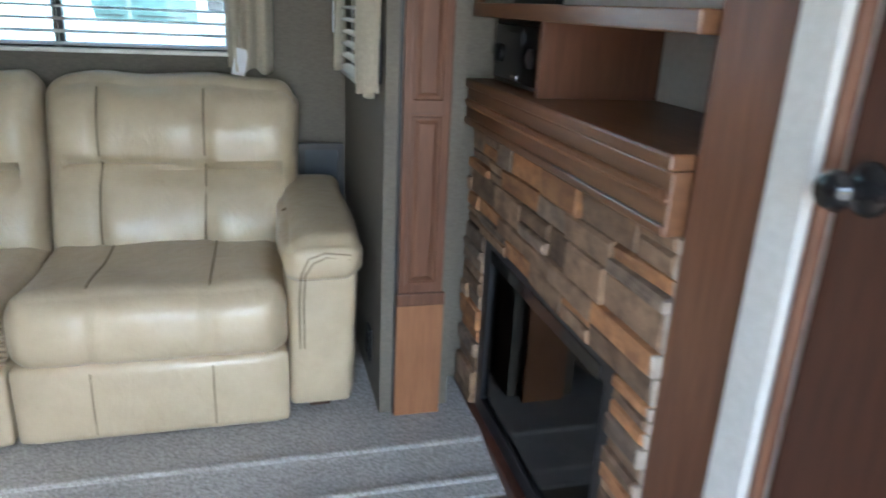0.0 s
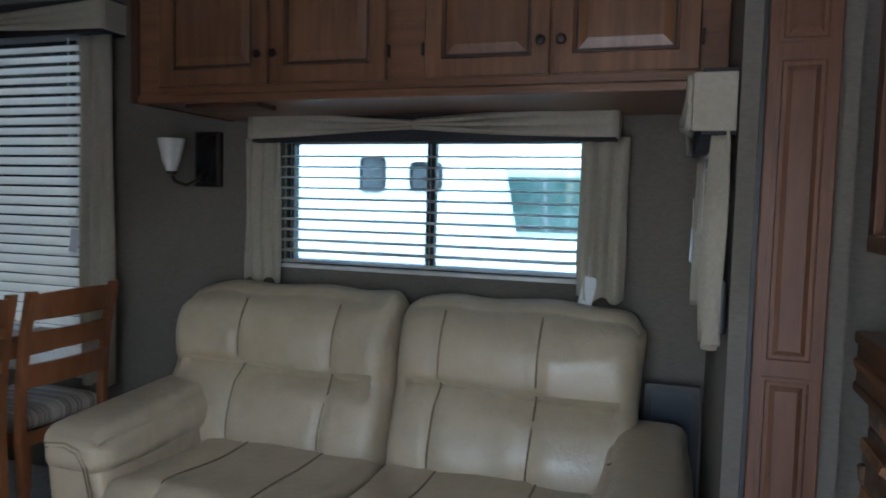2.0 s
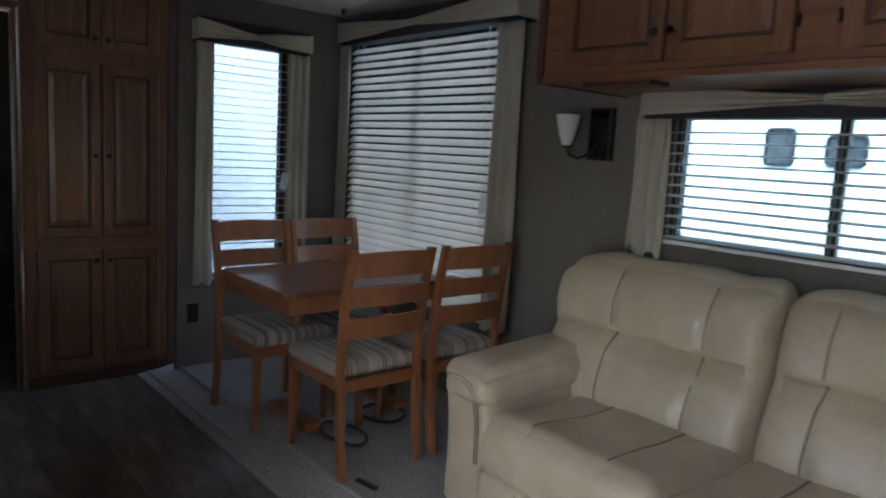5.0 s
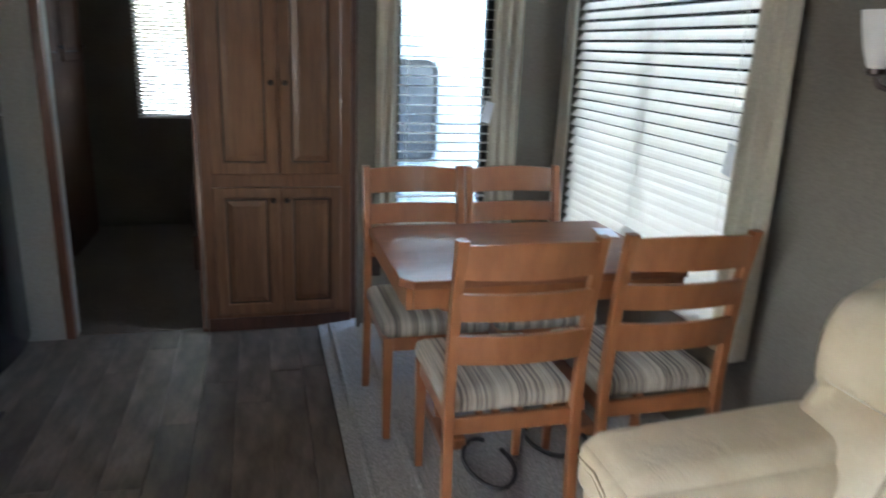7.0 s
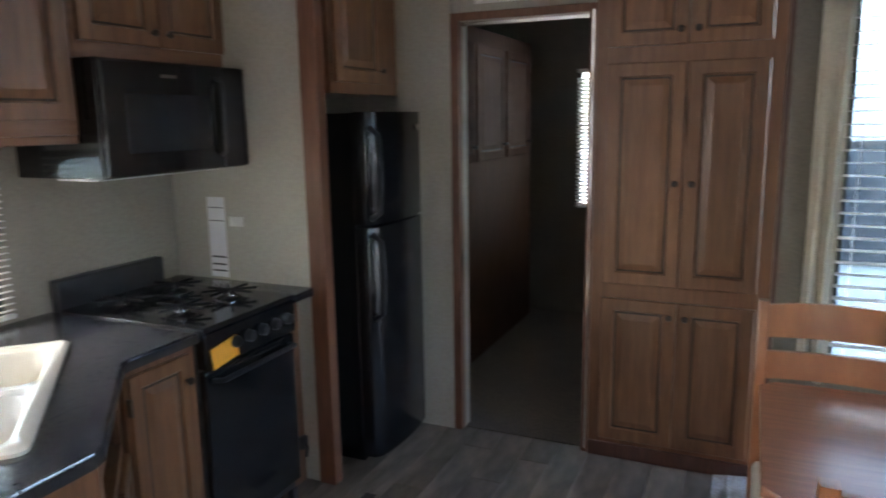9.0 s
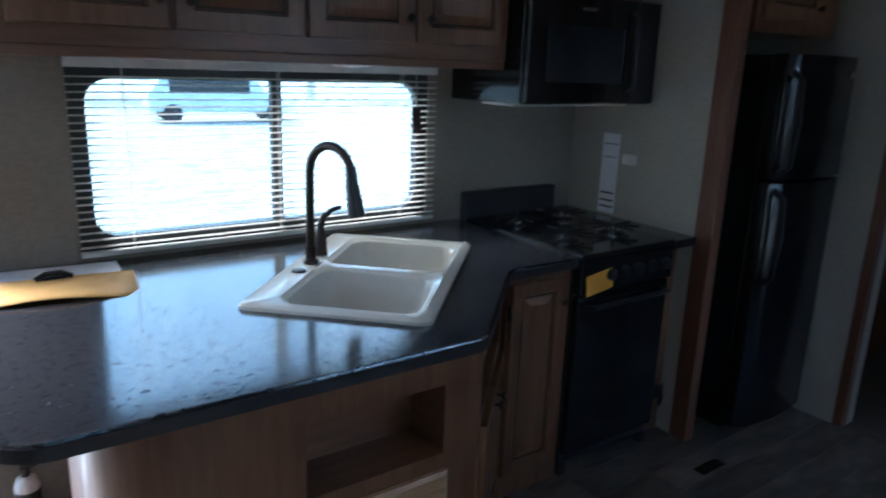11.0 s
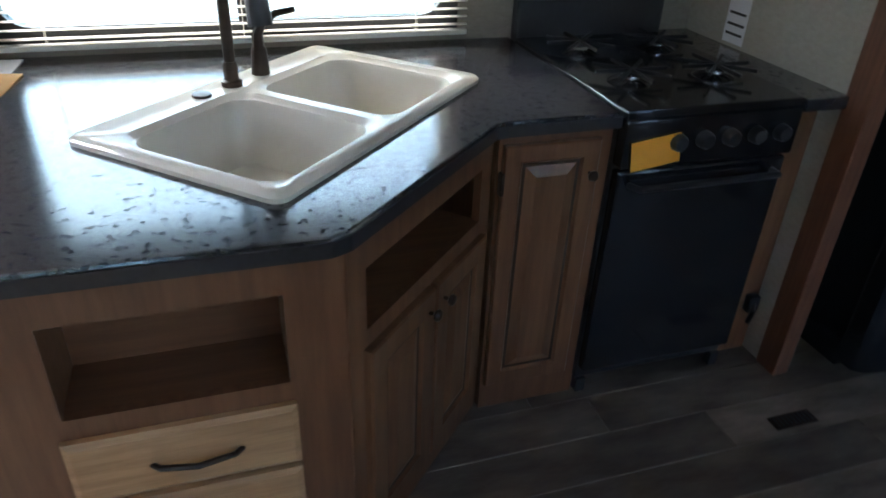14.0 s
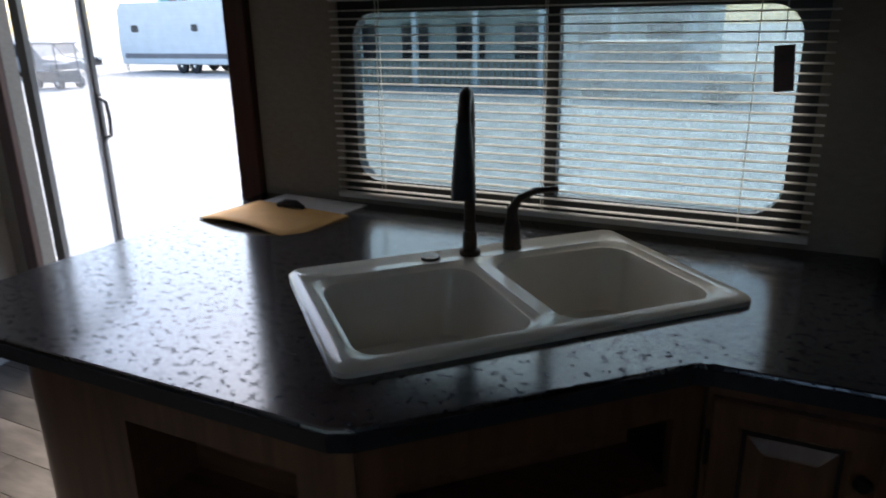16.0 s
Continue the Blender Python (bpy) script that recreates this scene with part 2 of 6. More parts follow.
rv_black = mat("black_vehicle_paint", (0.03, 0.03, 0.033), None, 0.25)
tyre_mat = mat("tyre_rubber", (0.025, 0.025, 0.026), None, 0.85)
teal_roof = mat("teal_metal_roof", (0.06, 0.34, 0.36), (0.05, 0.29, 0.31), 0.45, (1, 8, 1), 4)
leaf_mat = mat("tree_leaf", (0.09, 0.13, 0.05), (0.04, 0.07, 0.025), 0.7, (1, 1, 1), 3)
bark = mat("bark", (0.14, 0.1, 0.07), None, 0.9)


def stripe_mat():
    m = mat("striped_upholstery", (0.42, 0.36, 0.28), (0.12, 0.1, 0.085), 0.85, (0.6, 55, 0.6), 1.6, 0.3, 300, low=0.38, high=0.6)
    return m


stripes = stripe_mat()


# ---- mesh helpers ----
def bx(x0, x1, y0, y1, z0, z1, bev=0.0, seg=2):
    bm = bmesh.new()
    bmesh.ops.create_cube(bm, size=1)
    for v in bm.verts:
        v.co = Vector(((x0 + x1) / 2 + v.co.x * (x1 - x0), (y0 + y1) / 2 + v.co.y * (y1 - y0), (z0 + z1) / 2 + v.co.z * (z1 - z0)))
    if bev:
        bmesh.ops.bevel(bm, geom=bm.edges[:], offset=bev, segments=seg, affect="EDGES", profile=0.5)
    return bm


def join(*bms):
    out = bmesh.new()
    for b in bms:
        me = bpy.data.meshes.new("tmp")
        b.to_mesh(me)
        out.from_mesh(me)
        bpy.data.meshes.remove(me)
        b.free()
    return out


def xf(bm, m):
    bmesh.ops.transform(bm, matrix=m, verts=bm.verts[:])
    return bm


def tube(pts, r, n=8, radii=None):
    bm = bmesh.new()
    pts = [Vector(p) for p in pts]
    rings, side = [], None
    for i, p in enumerate(pts):
        d = (pts[min(i + 1, len(pts) - 1)] - pts[max(i - 1, 0)]).normalized()
        if side is None:
            side = d.orthogonal().normalized()
        side = (side - d * side.dot(d)).normalized()
        up = d.cross(side)
        rr = radii[i] if radii else r
        rings.append([bm.verts.new(p + (side * math.cos(a) + up * math.sin(a)) * rr) for a in [2 * math.pi * k / n for k in range(n)]])
    for a, b in zip(rings, rings[1:]):
        for k in range(n):
            bm.faces.new((a[k], a[(k + 1) % n], b[(k + 1) % n], b[k]))
    bm.faces.new(rings[0][::-1])
    bm.faces.new(rings[-1])
    bmesh.ops.recalc_face_normals(bm, faces=bm.faces[:])
    return bm


def lathe(profile, n=24):
    bm = bmesh.new()
    rings = []
    for r, z in profile:
        rings.append([bm.verts.new((r * math.cos(2 * math.pi * k / n), r * math.sin(2 * math.pi * k / n), z)) for k in range(n)])
    for a, b in zip(rings, rings[1:]):
        for k in range(n):
            bm.faces.new((a[k], a[(k + 1) % n], b[(k + 1) % n], b[k]))
    bm.faces.new(rings[0][::-1])
    bm.faces.new(rings[-1])
    bmesh.ops.recalc_face_normals(bm, faces=bm.faces[:])
    return bm


def prism(points, z0, z1, bev=0.0):
    bm = bmesh.new()
    lo = [bm.verts.new((x, y, z0)) for x, y in points]
    hi = [bm.verts.new((x, y, z1)) for x, y in points]
    n = len(points)
    bm.faces.new(lo[::-1])
    bm.faces.new(hi)
    for k in range(n):
        bm.faces.new((lo[k], lo[(k + 1) % n], hi[(k + 1) % n], hi[k]))
    bmesh.ops.recalc_face_normals(bm, faces=bm.faces[:])
    if bev:
        ed = [e for e in bm.edges if abs(e.verts[0].co.z - e.verts[1].co.z) < 1e-6]
        bmesh.ops.bevel(bm, geom=ed, offset=bev, segments=2, affect="EDGES", profile=0.5)
    return bm


def rings_rect(w, h, rings):
    """A panel in the xz plane, front towards -y, built from nested rectangles (inset, depth towards -y)."""
    bm = bmesh.new()
    loops = []
    for i, d in rings:
        loops.append([bm.verts.new(p) for p in ((i, -d, i), (w - i, -d, i), (w - i, -d, h - i), (i, -d, h - i))])
    for a, b in zip(loops, loops[1:]):
        for k in range(4):
            bm.faces.new((a[k], a[(k + 1) % 4], b[(k + 1) % 4], b[k]))
    bm.faces.new(loops[0][::-1])
    bm.faces.new(loops[-1])
    bmesh.ops.recalc_face_normals(bm, faces=bm.faces[:])
    return bm


def raised_panel(w, h, t=0.02, fr=0.055):
    return rings_rect(w, h, ((0, 0), (0, t - 0.004), (0.004, t), (fr, t), (fr + 0.006, t - 0.009), (fr + 0.016, t - 0.009), (fr + 0.04, t - 0.001), (fr + 0.044, t)))


def cushion(x0, x1, y0, y1, z0, z1, r, puff=(0, 0, 0), n=12, fn=None):
    bm = bmesh.new()
    bmesh.ops.create_cube(bm, size=2)
    bmesh.ops.subdivide_edges(bm, edges=bm.edges[:], cuts=n, use_grid_fill=True)
    c = Vector(((x0 + x1) / 2, (y0 + y1) / 2, (z0 + z1) / 2))
    h = Vector(((x1 - x0) / 2, (y1 - y0) / 2, (z1 - z0) / 2))
    for v in bm.verts:
        u = v.co.copy()
        s = Vector([math.copysign(abs(a) ** 0.8, a) for a in u])
        p = Vector((s.x * h.x, s.y * h.y, s.z * h.z))
        q = Vector([max(-h[k] + r, min(h[k] - r, p[k])) for k in range(3)])
        d = p - q
        if d.length > 1e-6:
            p = q + d.normalized() * r
        for k in range(3):
            i, j = (k + 1) % 3, (k + 2) % 3
            p[k] += math.copysign(abs(u[k]) ** 3, u[k]) * puff[k] * (1 - u[i] ** 4) * (1 - u[j] ** 4)
        v.co = c + p
        if fn:
            v.co = fn(u, v.co)
    return bm


ORG = {}


def finish(ob, smooth):
    if smooth:
        for p in ob.data.polygons:
            p.use_smooth = True
        ob.data.set_sharp_from_angle(angle=radians(42))
    return ob


def mesh_of(bm, name, m):
    me = bpy.data.meshes.new(name)
    bm.to_mesh(me)
    bm.free()
    me.materials.append(m)
    return me


def thing(name, base, label, category, group="", kind=""):
    ob = new(name)
    ob.empty_display_size = 0.1
    ob.location = base
    ORG[ob.name] = Vector(base)
    return tagged(ob, label, category, group, kind)


def part(name, bm, m, parent, label="", smooth=False):
    """One mesh under a thing or a part; bm is in world metres."""
    o = ORG[parent.name]
    bmesh.ops.translate(bm, vec=-o, verts=bm.verts[:])
    ob = new(name, mesh_of(bm, name, m))
    ob.parent = parent
    ORG[ob.name] = o
    if label:
        tagged(ob, label)
    return finish(ob, smooth)


def solo(name, bm, m, label="", category="", group="", kind="", smooth=False):
    lo = Vector([min(v.co[k] for v in bm.verts) for k in range(3)])
    hi = Vector([max(v.co[k] for v in bm.verts) for k in range(3)])
    base = Vector(((lo.x + hi.x) / 2, (lo.y + hi.y) / 2, lo.z))
    bmesh.ops.translate(bm, vec=-base, verts=bm.verts[:])
    ob = new(name, mesh_of(bm, name, m))
    ob.location = base
    ORG[ob.name] = base
    tagged(ob, label, category, group, kind)
    return finish(ob, smooth)


def holed(axis, at, thick, u0, u1, z0, z1, holes):
    """A wall at right angles to axis, from at to at + thick, with openings (u0, u1, z0, z1)."""
    us = sorted({u0, u1, *[h[0] for h in holes], *[h[1] for h in holes]})
    zs = sorted({z0, z1, *[h[2] for h in holes], *[h[3] for h in holes]})
    solid = {}
    for i in range(len(us) - 1):
        for j in range(len(zs) - 1):
            u, z = (us[i] + us[i + 1]) / 2, (zs[j] + zs[j + 1]) / 2
            solid[i, j] = not any(h[0] < u < h[1] and h[2] < z < h[3] for h in holes)
    bm = bmesh.new()

    def pt(u, w, z):
        return bm.verts.new((w, u, z) if axis == "x" else (u, w, z))

    for (i, j), s in solid.items():
        if not s:
            continue
        a, b, c, d = us[i], us[i + 1], zs[j], zs[j + 1]
        for w in (at, at + thick):
            bm.faces.new((pt(a, w, c), pt(b, w, c), pt(b, w, d), pt(a, w, d)))
        if not solid.get((i - 1, j)):
            bm.faces.new((pt(a, at, c), pt(a, at + thick, c), pt(a, at + thick, d), pt(a, at, d)))
        if not solid.get((i + 1, j)):
            bm.faces.new((pt(b, at, c), pt(b, at + thick, c), pt(b, at + thick, d), pt(b, at, d)))
        if not solid.get((i, j - 1)):
            bm.faces.new((pt(a, at, c), pt(a, at + thick, c), pt(b, at + thick, c), pt(b, at, c)))
        if not solid.get((i, j + 1)):
            bm.faces.new((pt(a, at, d), pt(a, at + thick, d), pt(b, at + thick, d), pt(b, at, d)))
    bmesh.ops.remove_doubles(bm, verts=bm.verts[:], dist=1e-5)
    bmesh.ops.recalc_face_normals(bm, faces=bm.faces[:])
    return bm


def round_loop(w, h, r, n=6):
    pts = []
    for cx, cz, a0 in ((w - r, r, -90), (w - r, h - r, 0), (r, h - r, 90), (r, r, 180)):
        for k in range(n + 1):
            a = radians(a0 + 90 * k / n)
            pts.append((cx + r * math.cos(a), cz + r * math.sin(a)))
    return pts


def ring_frame(w, h, r, inset, t, inner_r=0.0):
    """A frame in the xz plane with depth t towards +y; its corners are rounded by r, those of its opening by inner_r."""
    bm = bmesh.new()
    outer, inner = round_loop(w, h, r), [(x + inset, z + inset) for x, z in round_loop(w - 2 * inset, h - 2 * inset, inner_r or max(r - inset, 0.01))]
    n = len(outer)
    grid = []
    for pts, y in ((outer, 0), (inner, 0), (inner, t), (outer, t)):
        grid.append([bm.verts.new((x, y, z)) for x, z in pts])
    for a in range(4):
        b = (a + 1) % 4
        for k in range(n):
            bm.faces.new((grid[a][k], grid[a][(k + 1) % n], grid[b][(k + 1) % n], grid[b][k]))
    bmesh.ops.recalc_face_normals(bm, faces=bm.faces[:])
    return bm


# ---- setting ----
def st(name, bm, m, label="", cat=""):
    return solo(name, bm, m, label, cat, kind="structure")


CEIL, SLIDE_CEIL = 2.42, 2.345
WIN_SOFA = (-1.15, 0.13, 1.14, 1.69)
WIN_DINE = (-3.62, -2.22, 0.56, 2.20)
WIN_END = (2.19, 2.70, 0.60, 2.08)
WIN_SMALL = (2.48, 2.98, 1.10, 1.70)
WIN_KITCHEN = (-2.286, -0.943, 0.942, 1.552)
DOOR = (-0.52, 0.70, 0.0, 1.95)
st("wall_slide_outer", holed("y", 3.17, 0.05, -3.80, 0.61, -0.1, 2.5, [WIN_SOFA, WIN_DINE]), wall_taupe, "taupe textured wall panel", "wall")
st("wall_slide_end", holed("x", -3.80, 0.05, 2.0, 3.17, -0.1, 2.5, [WIN_END]), wall_taupe, "taupe textured wall panel", "wall")
st("wall_slide_side", holed("x", 0.56, 0.05, 2.22, 3.17, -0.1, 2.5, [WIN_SMALL]), wall_taupe, "taupe textured wall panel", "wall")
st("wall_kitchen", holed("y", -0.66, 0.06, -6.4, 1.6, -0.1, 2.5, [WIN_KITCHEN, DOOR]), wall_tan, "tan textured wall panel", "wall")
st("wall_bedroom_divider", holed("x", -4.0, 0.06, -0.6, 2.0, 0.0, 2.5, [(0.55, 1.18, -0.01, 2.09)]), wall_cream, "cream textured wall panel", "wall")
st("wall_partition", bx(-3.19, -3.15, -0.6, 0.149, 0.0, CEIL), wall_cream, "cream kitchen partition wall beside the stove", "wall")
st("wall_bedroom_far", holed("x", -6.4, 0.05, -0.6, 2.3, 0.0, 2.5, [(0.57, 1.25, 0.9, 2.0)]), wall_taupe, "taupe bedroom wall", "wall")
st("wall_bedroom_side", bx(-6.4, -3.97, 2.0, 2.05, 0, 2.5), wall_taupe, "taupe bedroom wall", "wall")
st("wall_rear", bx(1.55, 1.6, -0.6, 2.45, 0.0, 2.5), wall_cream, "cream rear wall", "wall")
st("wall_beside_pilaster", bx(0.757, 1.6, 2.42, 2.47, 0.0, CEIL), wall_taupe, "taupe wall return beside the fireplace", "wall")
st("wall_pilaster_return", bx(0.614, 0.80, 2.243, 2.418, 0.0, CEIL), wall_taupe, "narrow taupe wall strip", "wall")
st("ceiling", bx(-6.4, 1.6, -0.66, 2.2, CEIL, CEIL + 0.05), white, "white textured ceiling", "ceiling")
st("ceiling_slide", bx(-3.8, 0.61, 2.2, 3.2, SLIDE_CEIL, SLIDE_CEIL + 0.05), white, "white slide-out ceiling", "ceiling")
st("subfloor", bx(-6.4, 1.6, -0.66, 2.25, -0.12, -0.012), mortar, "dark floor underlay", "floor")
st("floor_bedroom", bx(-6.4, -3.942, -0.6, 2.0, -0.01, 0.004), mat("brown_bedroom_carpet", (0.17, 0.14, 0.115), (0.09, 0.075, 0.06), 0.95, (1, 1, 1), 120, 0.8, 260), "dim brown bedroom carpet", "floor")

# slide floor with its carpeted ramp towards the room
bm = bmesh.new()
prof = [(1.80, -0.005), (1.80, 0.008), (1.86, 0.014), (2.0, 0.032), (2.04, 0.046), (2.10, 0.05), (3.17, 0.05), (3.17, -0.1), (2.25, -0.1)]
ends = []
for x in (-3.90, 0.87):
    ends.append([bm.verts.new((x, y, z)) for y, z in prof])
for k in range(len(prof)):
    bm.faces.new((ends[0][k], ends[0][(k + 1) % len(prof)], ends[1][(k + 1) % len(prof)], ends[1][k]))
bm.faces.new(ends[0])
bm.faces.new(ends[1][::-1])
bmesh.ops.recalc_face_normals(bm, faces=bm.faces[:])
st("floor_slide_carpet", bm, carpet, "speckled grey carpet over a low ramp", "carpet")
for y in (1.865, 2.03):
    st("carpet_ridge", tube([(-3.86, y, 0.015 + (y - 1.865) * 0.16), (0.86, y, 0.015 + (y - 1.865) * 0.16)], 0.012), carpet, "raised grey carpet ridge", "carpet")

# slide-out surround: pilaster, header
pil = thing("pilaster", (0.68, 2.2, 0.05), "red-brown wooden pilaster with raised panels", "pilaster", kind="structure")
part("shaft", bx(0.61, 0.755, 2.20, 2.24, 0.04, CEIL - 0.002, 0.004), trim_wood, pil)
for z0, z1 in ((0.52, 1.06), (1.09, 1.76), (1.79, 2.35)):
    part("panel", xf(rings_rect(0.105, z1 - z0, ((0, 0), (0, 0.004), (0.008, 0.004), (0.014, -0.003), (0.03, 0.006))), pose(0.63, 2.199, z0)), trim_wood, pil)
part("plinth_moulding", bx(0.603, 0.762, 2.185, 2.2, 0.45, 0.495, 0.006), trim_wood, pil)
part("plinth", bx(0.605, 0.76, 2.192, 2.2, 0.05, 0.45, 0.002), mat("plinth_wood", (0.32, 0.14, 0.065), (0.26, 0.11, 0.05), 0.45, W_UP, 5), pil)
part("edge_gasket", bx(0.600, 0.609, 2.21, 2.24, 0.05, CEIL - 0.002), black_plastic, pil)
st("header_trim", bx(-3.9, 0.61, 2.16, 2.2, 2.28, CEIL - 0.002, 0.004), trim_wood, "wooden header trim over the slide-out", "trim")


# ---- windows, blinds, curtains ----
def rect_window(name, axis, at, u0, u1, z0, z1, mull, label, fr=0.03, r=0.03, glass=None, inner_r=0.0):
    """A dark-framed sliding window in a wall; axis is the wall's normal."""
    base = ((u0 + u1) / 2, at, z0) if axis == "y" else (at, (u0 + u1) / 2, z0)
    w = thing(name, base, label, "window", kind="structure")
    m = pose(u0, at, z0) if axis == "y" else pose(at, u0, z0, 0, 0, 90)
    part("window_frame", xf(ring_frame(u1 - u0, z1 - z0, r, fr, 0.045, inner_r), m), black_frame, w)
    if mull:
        part("mullion", xf(bx(mull - u0 - 0.018, mull - u0 + 0.018, 0.003, 0.04, fr, z1 - z0 - fr, 0.003), m), black_frame, w)
    cuts = [fr * 0.7] + ([mull - u0] if mull else []) + [u1 - u0 - fr * 0.7]
    for a, b in zip(cuts, cuts[1:]):
        g = part("pane", xf(bx(a, b, 0.02, 0.024, fr * 0.7, z1 - z0 - fr * 0.7), m), glass or clear_mat, w)
        g.visible_shadow = False
    return w


def blind(axis, at, u0, u1, z0, z1, step, tilt, label, depth=0.025, cords=(0.15, 0.85)):
    base = ((u0 + u1) / 2, at, z0) if axis == "y" else (at, (u0 + u1) / 2, z0)
    b = thing("window_blind", base, label, "blind")
    L = u1 - u0
    rot = 0 if axis == "y" else 90
    part("head_rail", xf(bx(-L / 2, L / 2, -0.015, 0.015, z1 - z0 - 0.03, z1 - z0, 0.003), Matrix.Translation(base) @ pose(0, 0, 0, 0, 0, rot)), white_plastic, b)
    part("bottom_rail", xf(bx(-L / 2, L / 2, -0.014, 0.014, 0, 0.016, 0.003), Matrix.Translation(base) @ pose(0, 0, 0, 0, 0, rot)), white_plastic, b)
    n = int((z1 - z0 - 0.06) / step)
    bm = bmesh.new()
    rows = []
    for k in range(4):
        y = -depth / 2 + depth * k / 3
        rows.append([bm.verts.new((sx * L / 2, y, 0.0025 * (1 - (2 * k / 3 - 1) ** 2))) for sx in (-1, 1)])
    for a, c in zip(rows, rows[1:]):
        bm.faces.new((a[0], a[1], c[1], c[0]))
    ext = bmesh.ops.extrude_face_region(bm, geom=bm.faces[:])
    bmesh.ops.translate(bm, vec=(0, 0, 0.0012), verts=[v for v in ext["geom"] if isinstance(v, bmesh.types.BMVert)])
    bmesh.ops.recalc_face_normals(bm, faces=bm.faces[:])
    me = mesh_of(bm, "slat", slat_mat)
    for i in range(n):
        s = new("slat", me)
        s.parent = b
        s.matrix_local = pose(0, 0, 0.03 + i * step, 0, 0, rot) @ pose(0, 0, 0, tilt + random.uniform(-2, 2), 0, 0)
    for c in cords:
        p = -L / 2 + L * c
        for dy in (-depth / 2 - 0.001, depth / 2 + 0.001):
            part("ladder_cord", xf(tube([(p, dy, 0.01), (p, dy, z1 - z0 - 0.03)], 0.0012, 4), Matrix.Translation(base) @ pose(0, 0, 0, 0, 0, rot)), slat_mat, b)
    return b


def drape(axis, at, u0, u1, z0, z1, label, waves=3, amp=0.018, flare=0.0, side=1):
    """A hanging curtain of real folds; side is where it faces."""
    bm = bmesh.new()
    nu, nv = waves * 10, 14
    g = []
    ph = random.uniform(0, 6)
    for j in range(nv + 1):
        v = j / nv
        row = []
        for i in range(nu + 1):
            u = i / nu
            mid, half = (u0 + u1) / 2, (u1 - u0) / 2
            s = mid + (2 * u - 1) * half * (1 - 0.22 * flare * math.sin(math.pi * v) + 0.05 * math.sin(9 * v + ph) * 0.4)
            w = at + side * (amp * math.sin(u * waves * 2 * math.pi + ph + 0.5 * math.sin(3 * v)) * (0.6 + 0.4 * v) + 0.006 * math.sin(17 * u + 5 * v))
            z = z1 - v * (z1 - z0) + (0.012 * math.sin(u * waves * 4 + ph) * v)
            row.append(bm.verts.new((s, w, z) if axis == "y" else (w, s, z)))
        g.append(row)
    for j in range(nv):
        for i in range(nu):
            bm.faces.new((g[j][i], g[j][i + 1], g[j + 1][i + 1], g[j + 1][i]))
    ob = solo("curtain", bm, curtain_mat, label, "curtain", "cream window curtains", smooth=True)
    so = ob.modifiers.new("thickness", "SOLIDIFY")
    so.thickness = 0.004
    return ob


def valance(axis, front, wall, u0, u1, z0, z1, label):
    """A dark board with cream swags drawn together at the middle; front and wall are the two faces' places."""
    d = 1 if wall > front else -1
    mid = (u0 + u1) / 2
    base = (mid, wall, z0) if axis == "y" else (wall, mid, z0)
    v = thing("window_valance", base, label, "valance")

    def P(u, w, z):
        return (u, w, z) if axis == "y" else (w, u, z)

    def vbox(a, b, w0, w1, c, e, bev=0.0):
        w0, w1 = min(w0, w1), max(w0, w1)
        return bx(a, b, w0, w1, c, e, bev) if axis == "y" else bx(w0, w1, a, b, c, e, bev)

    h = z1 - z0
    part("board", vbox(u0 + 0.004, u1 - 0.004, front + d * 0.016, wall - d * 0.002, z0 - 0.012, z1 + 0.014), valance_dark, v, "charcoal fabric board")
    for s0, s1 in ((u0, mid), (u1, mid)):
        bm = bmesh.new()
        nu, nv = 24, 10
        g = []
        for i in range(nu + 1):
            u = i / nu
            pinch = 0.16 + 0.84 * (1 - u ** 1.3)
            zc = z0 + h * 0.42 + (1 - u) * h * 0.08
            row = []
            for j in range(nv + 1):
                t = j / nv - 0.5
                fold = 0.007 * math.sin(t * 16 + u * 2.2) * (0.25 + u)
                row.append(bm.verts.new(P(s0 + (s1 - s0) * u, front - d * (0.004 + fold + 0.012 * (u ** 6)), zc + t * h * pinch)))
            g.append(row)
        for i in range(nu):
            for j in range(nv):
                bm.faces.new((g[i][j], g[i + 1][j], g[i + 1][j + 1], g[i][j + 1]))
        sw = part("swag", bm, curtain_mat, v, "cream pleated fabric swag", True)
        so = sw.modifiers.new("thickness", "SOLIDIFY")
        so.thickness = 0.012
    for u in (u0 - 0.004, u1 - 0.006):
        part("side_return", vbox(u, u + 0.01, front - d * 0.004, wall - d * 0.002, z0 - 0.004, z1 + 0.004, 0.003), curtain_mat, v)
    knot = bmesh.new()
    bmesh.ops.create_uvsphere(knot, u_segments=10, v_segments=8, radius=0.5)
    for q in knot.verts:
        q.co = Vector(P(mid + q.co.x * 0.03, front - d * 0.014 + q.co.y * 0.03, z0 + h * 0.42 + q.co.z * 0.04)) if axis == "y" else Vector(P(mid + q.co.y * 0.03, front - d * 0.014 + q.co.x * 0.03, z0 + h * 0.42 + q.co.z * 0.04))
    part("knot", knot, curtain_mat, v, "", True)
    return v


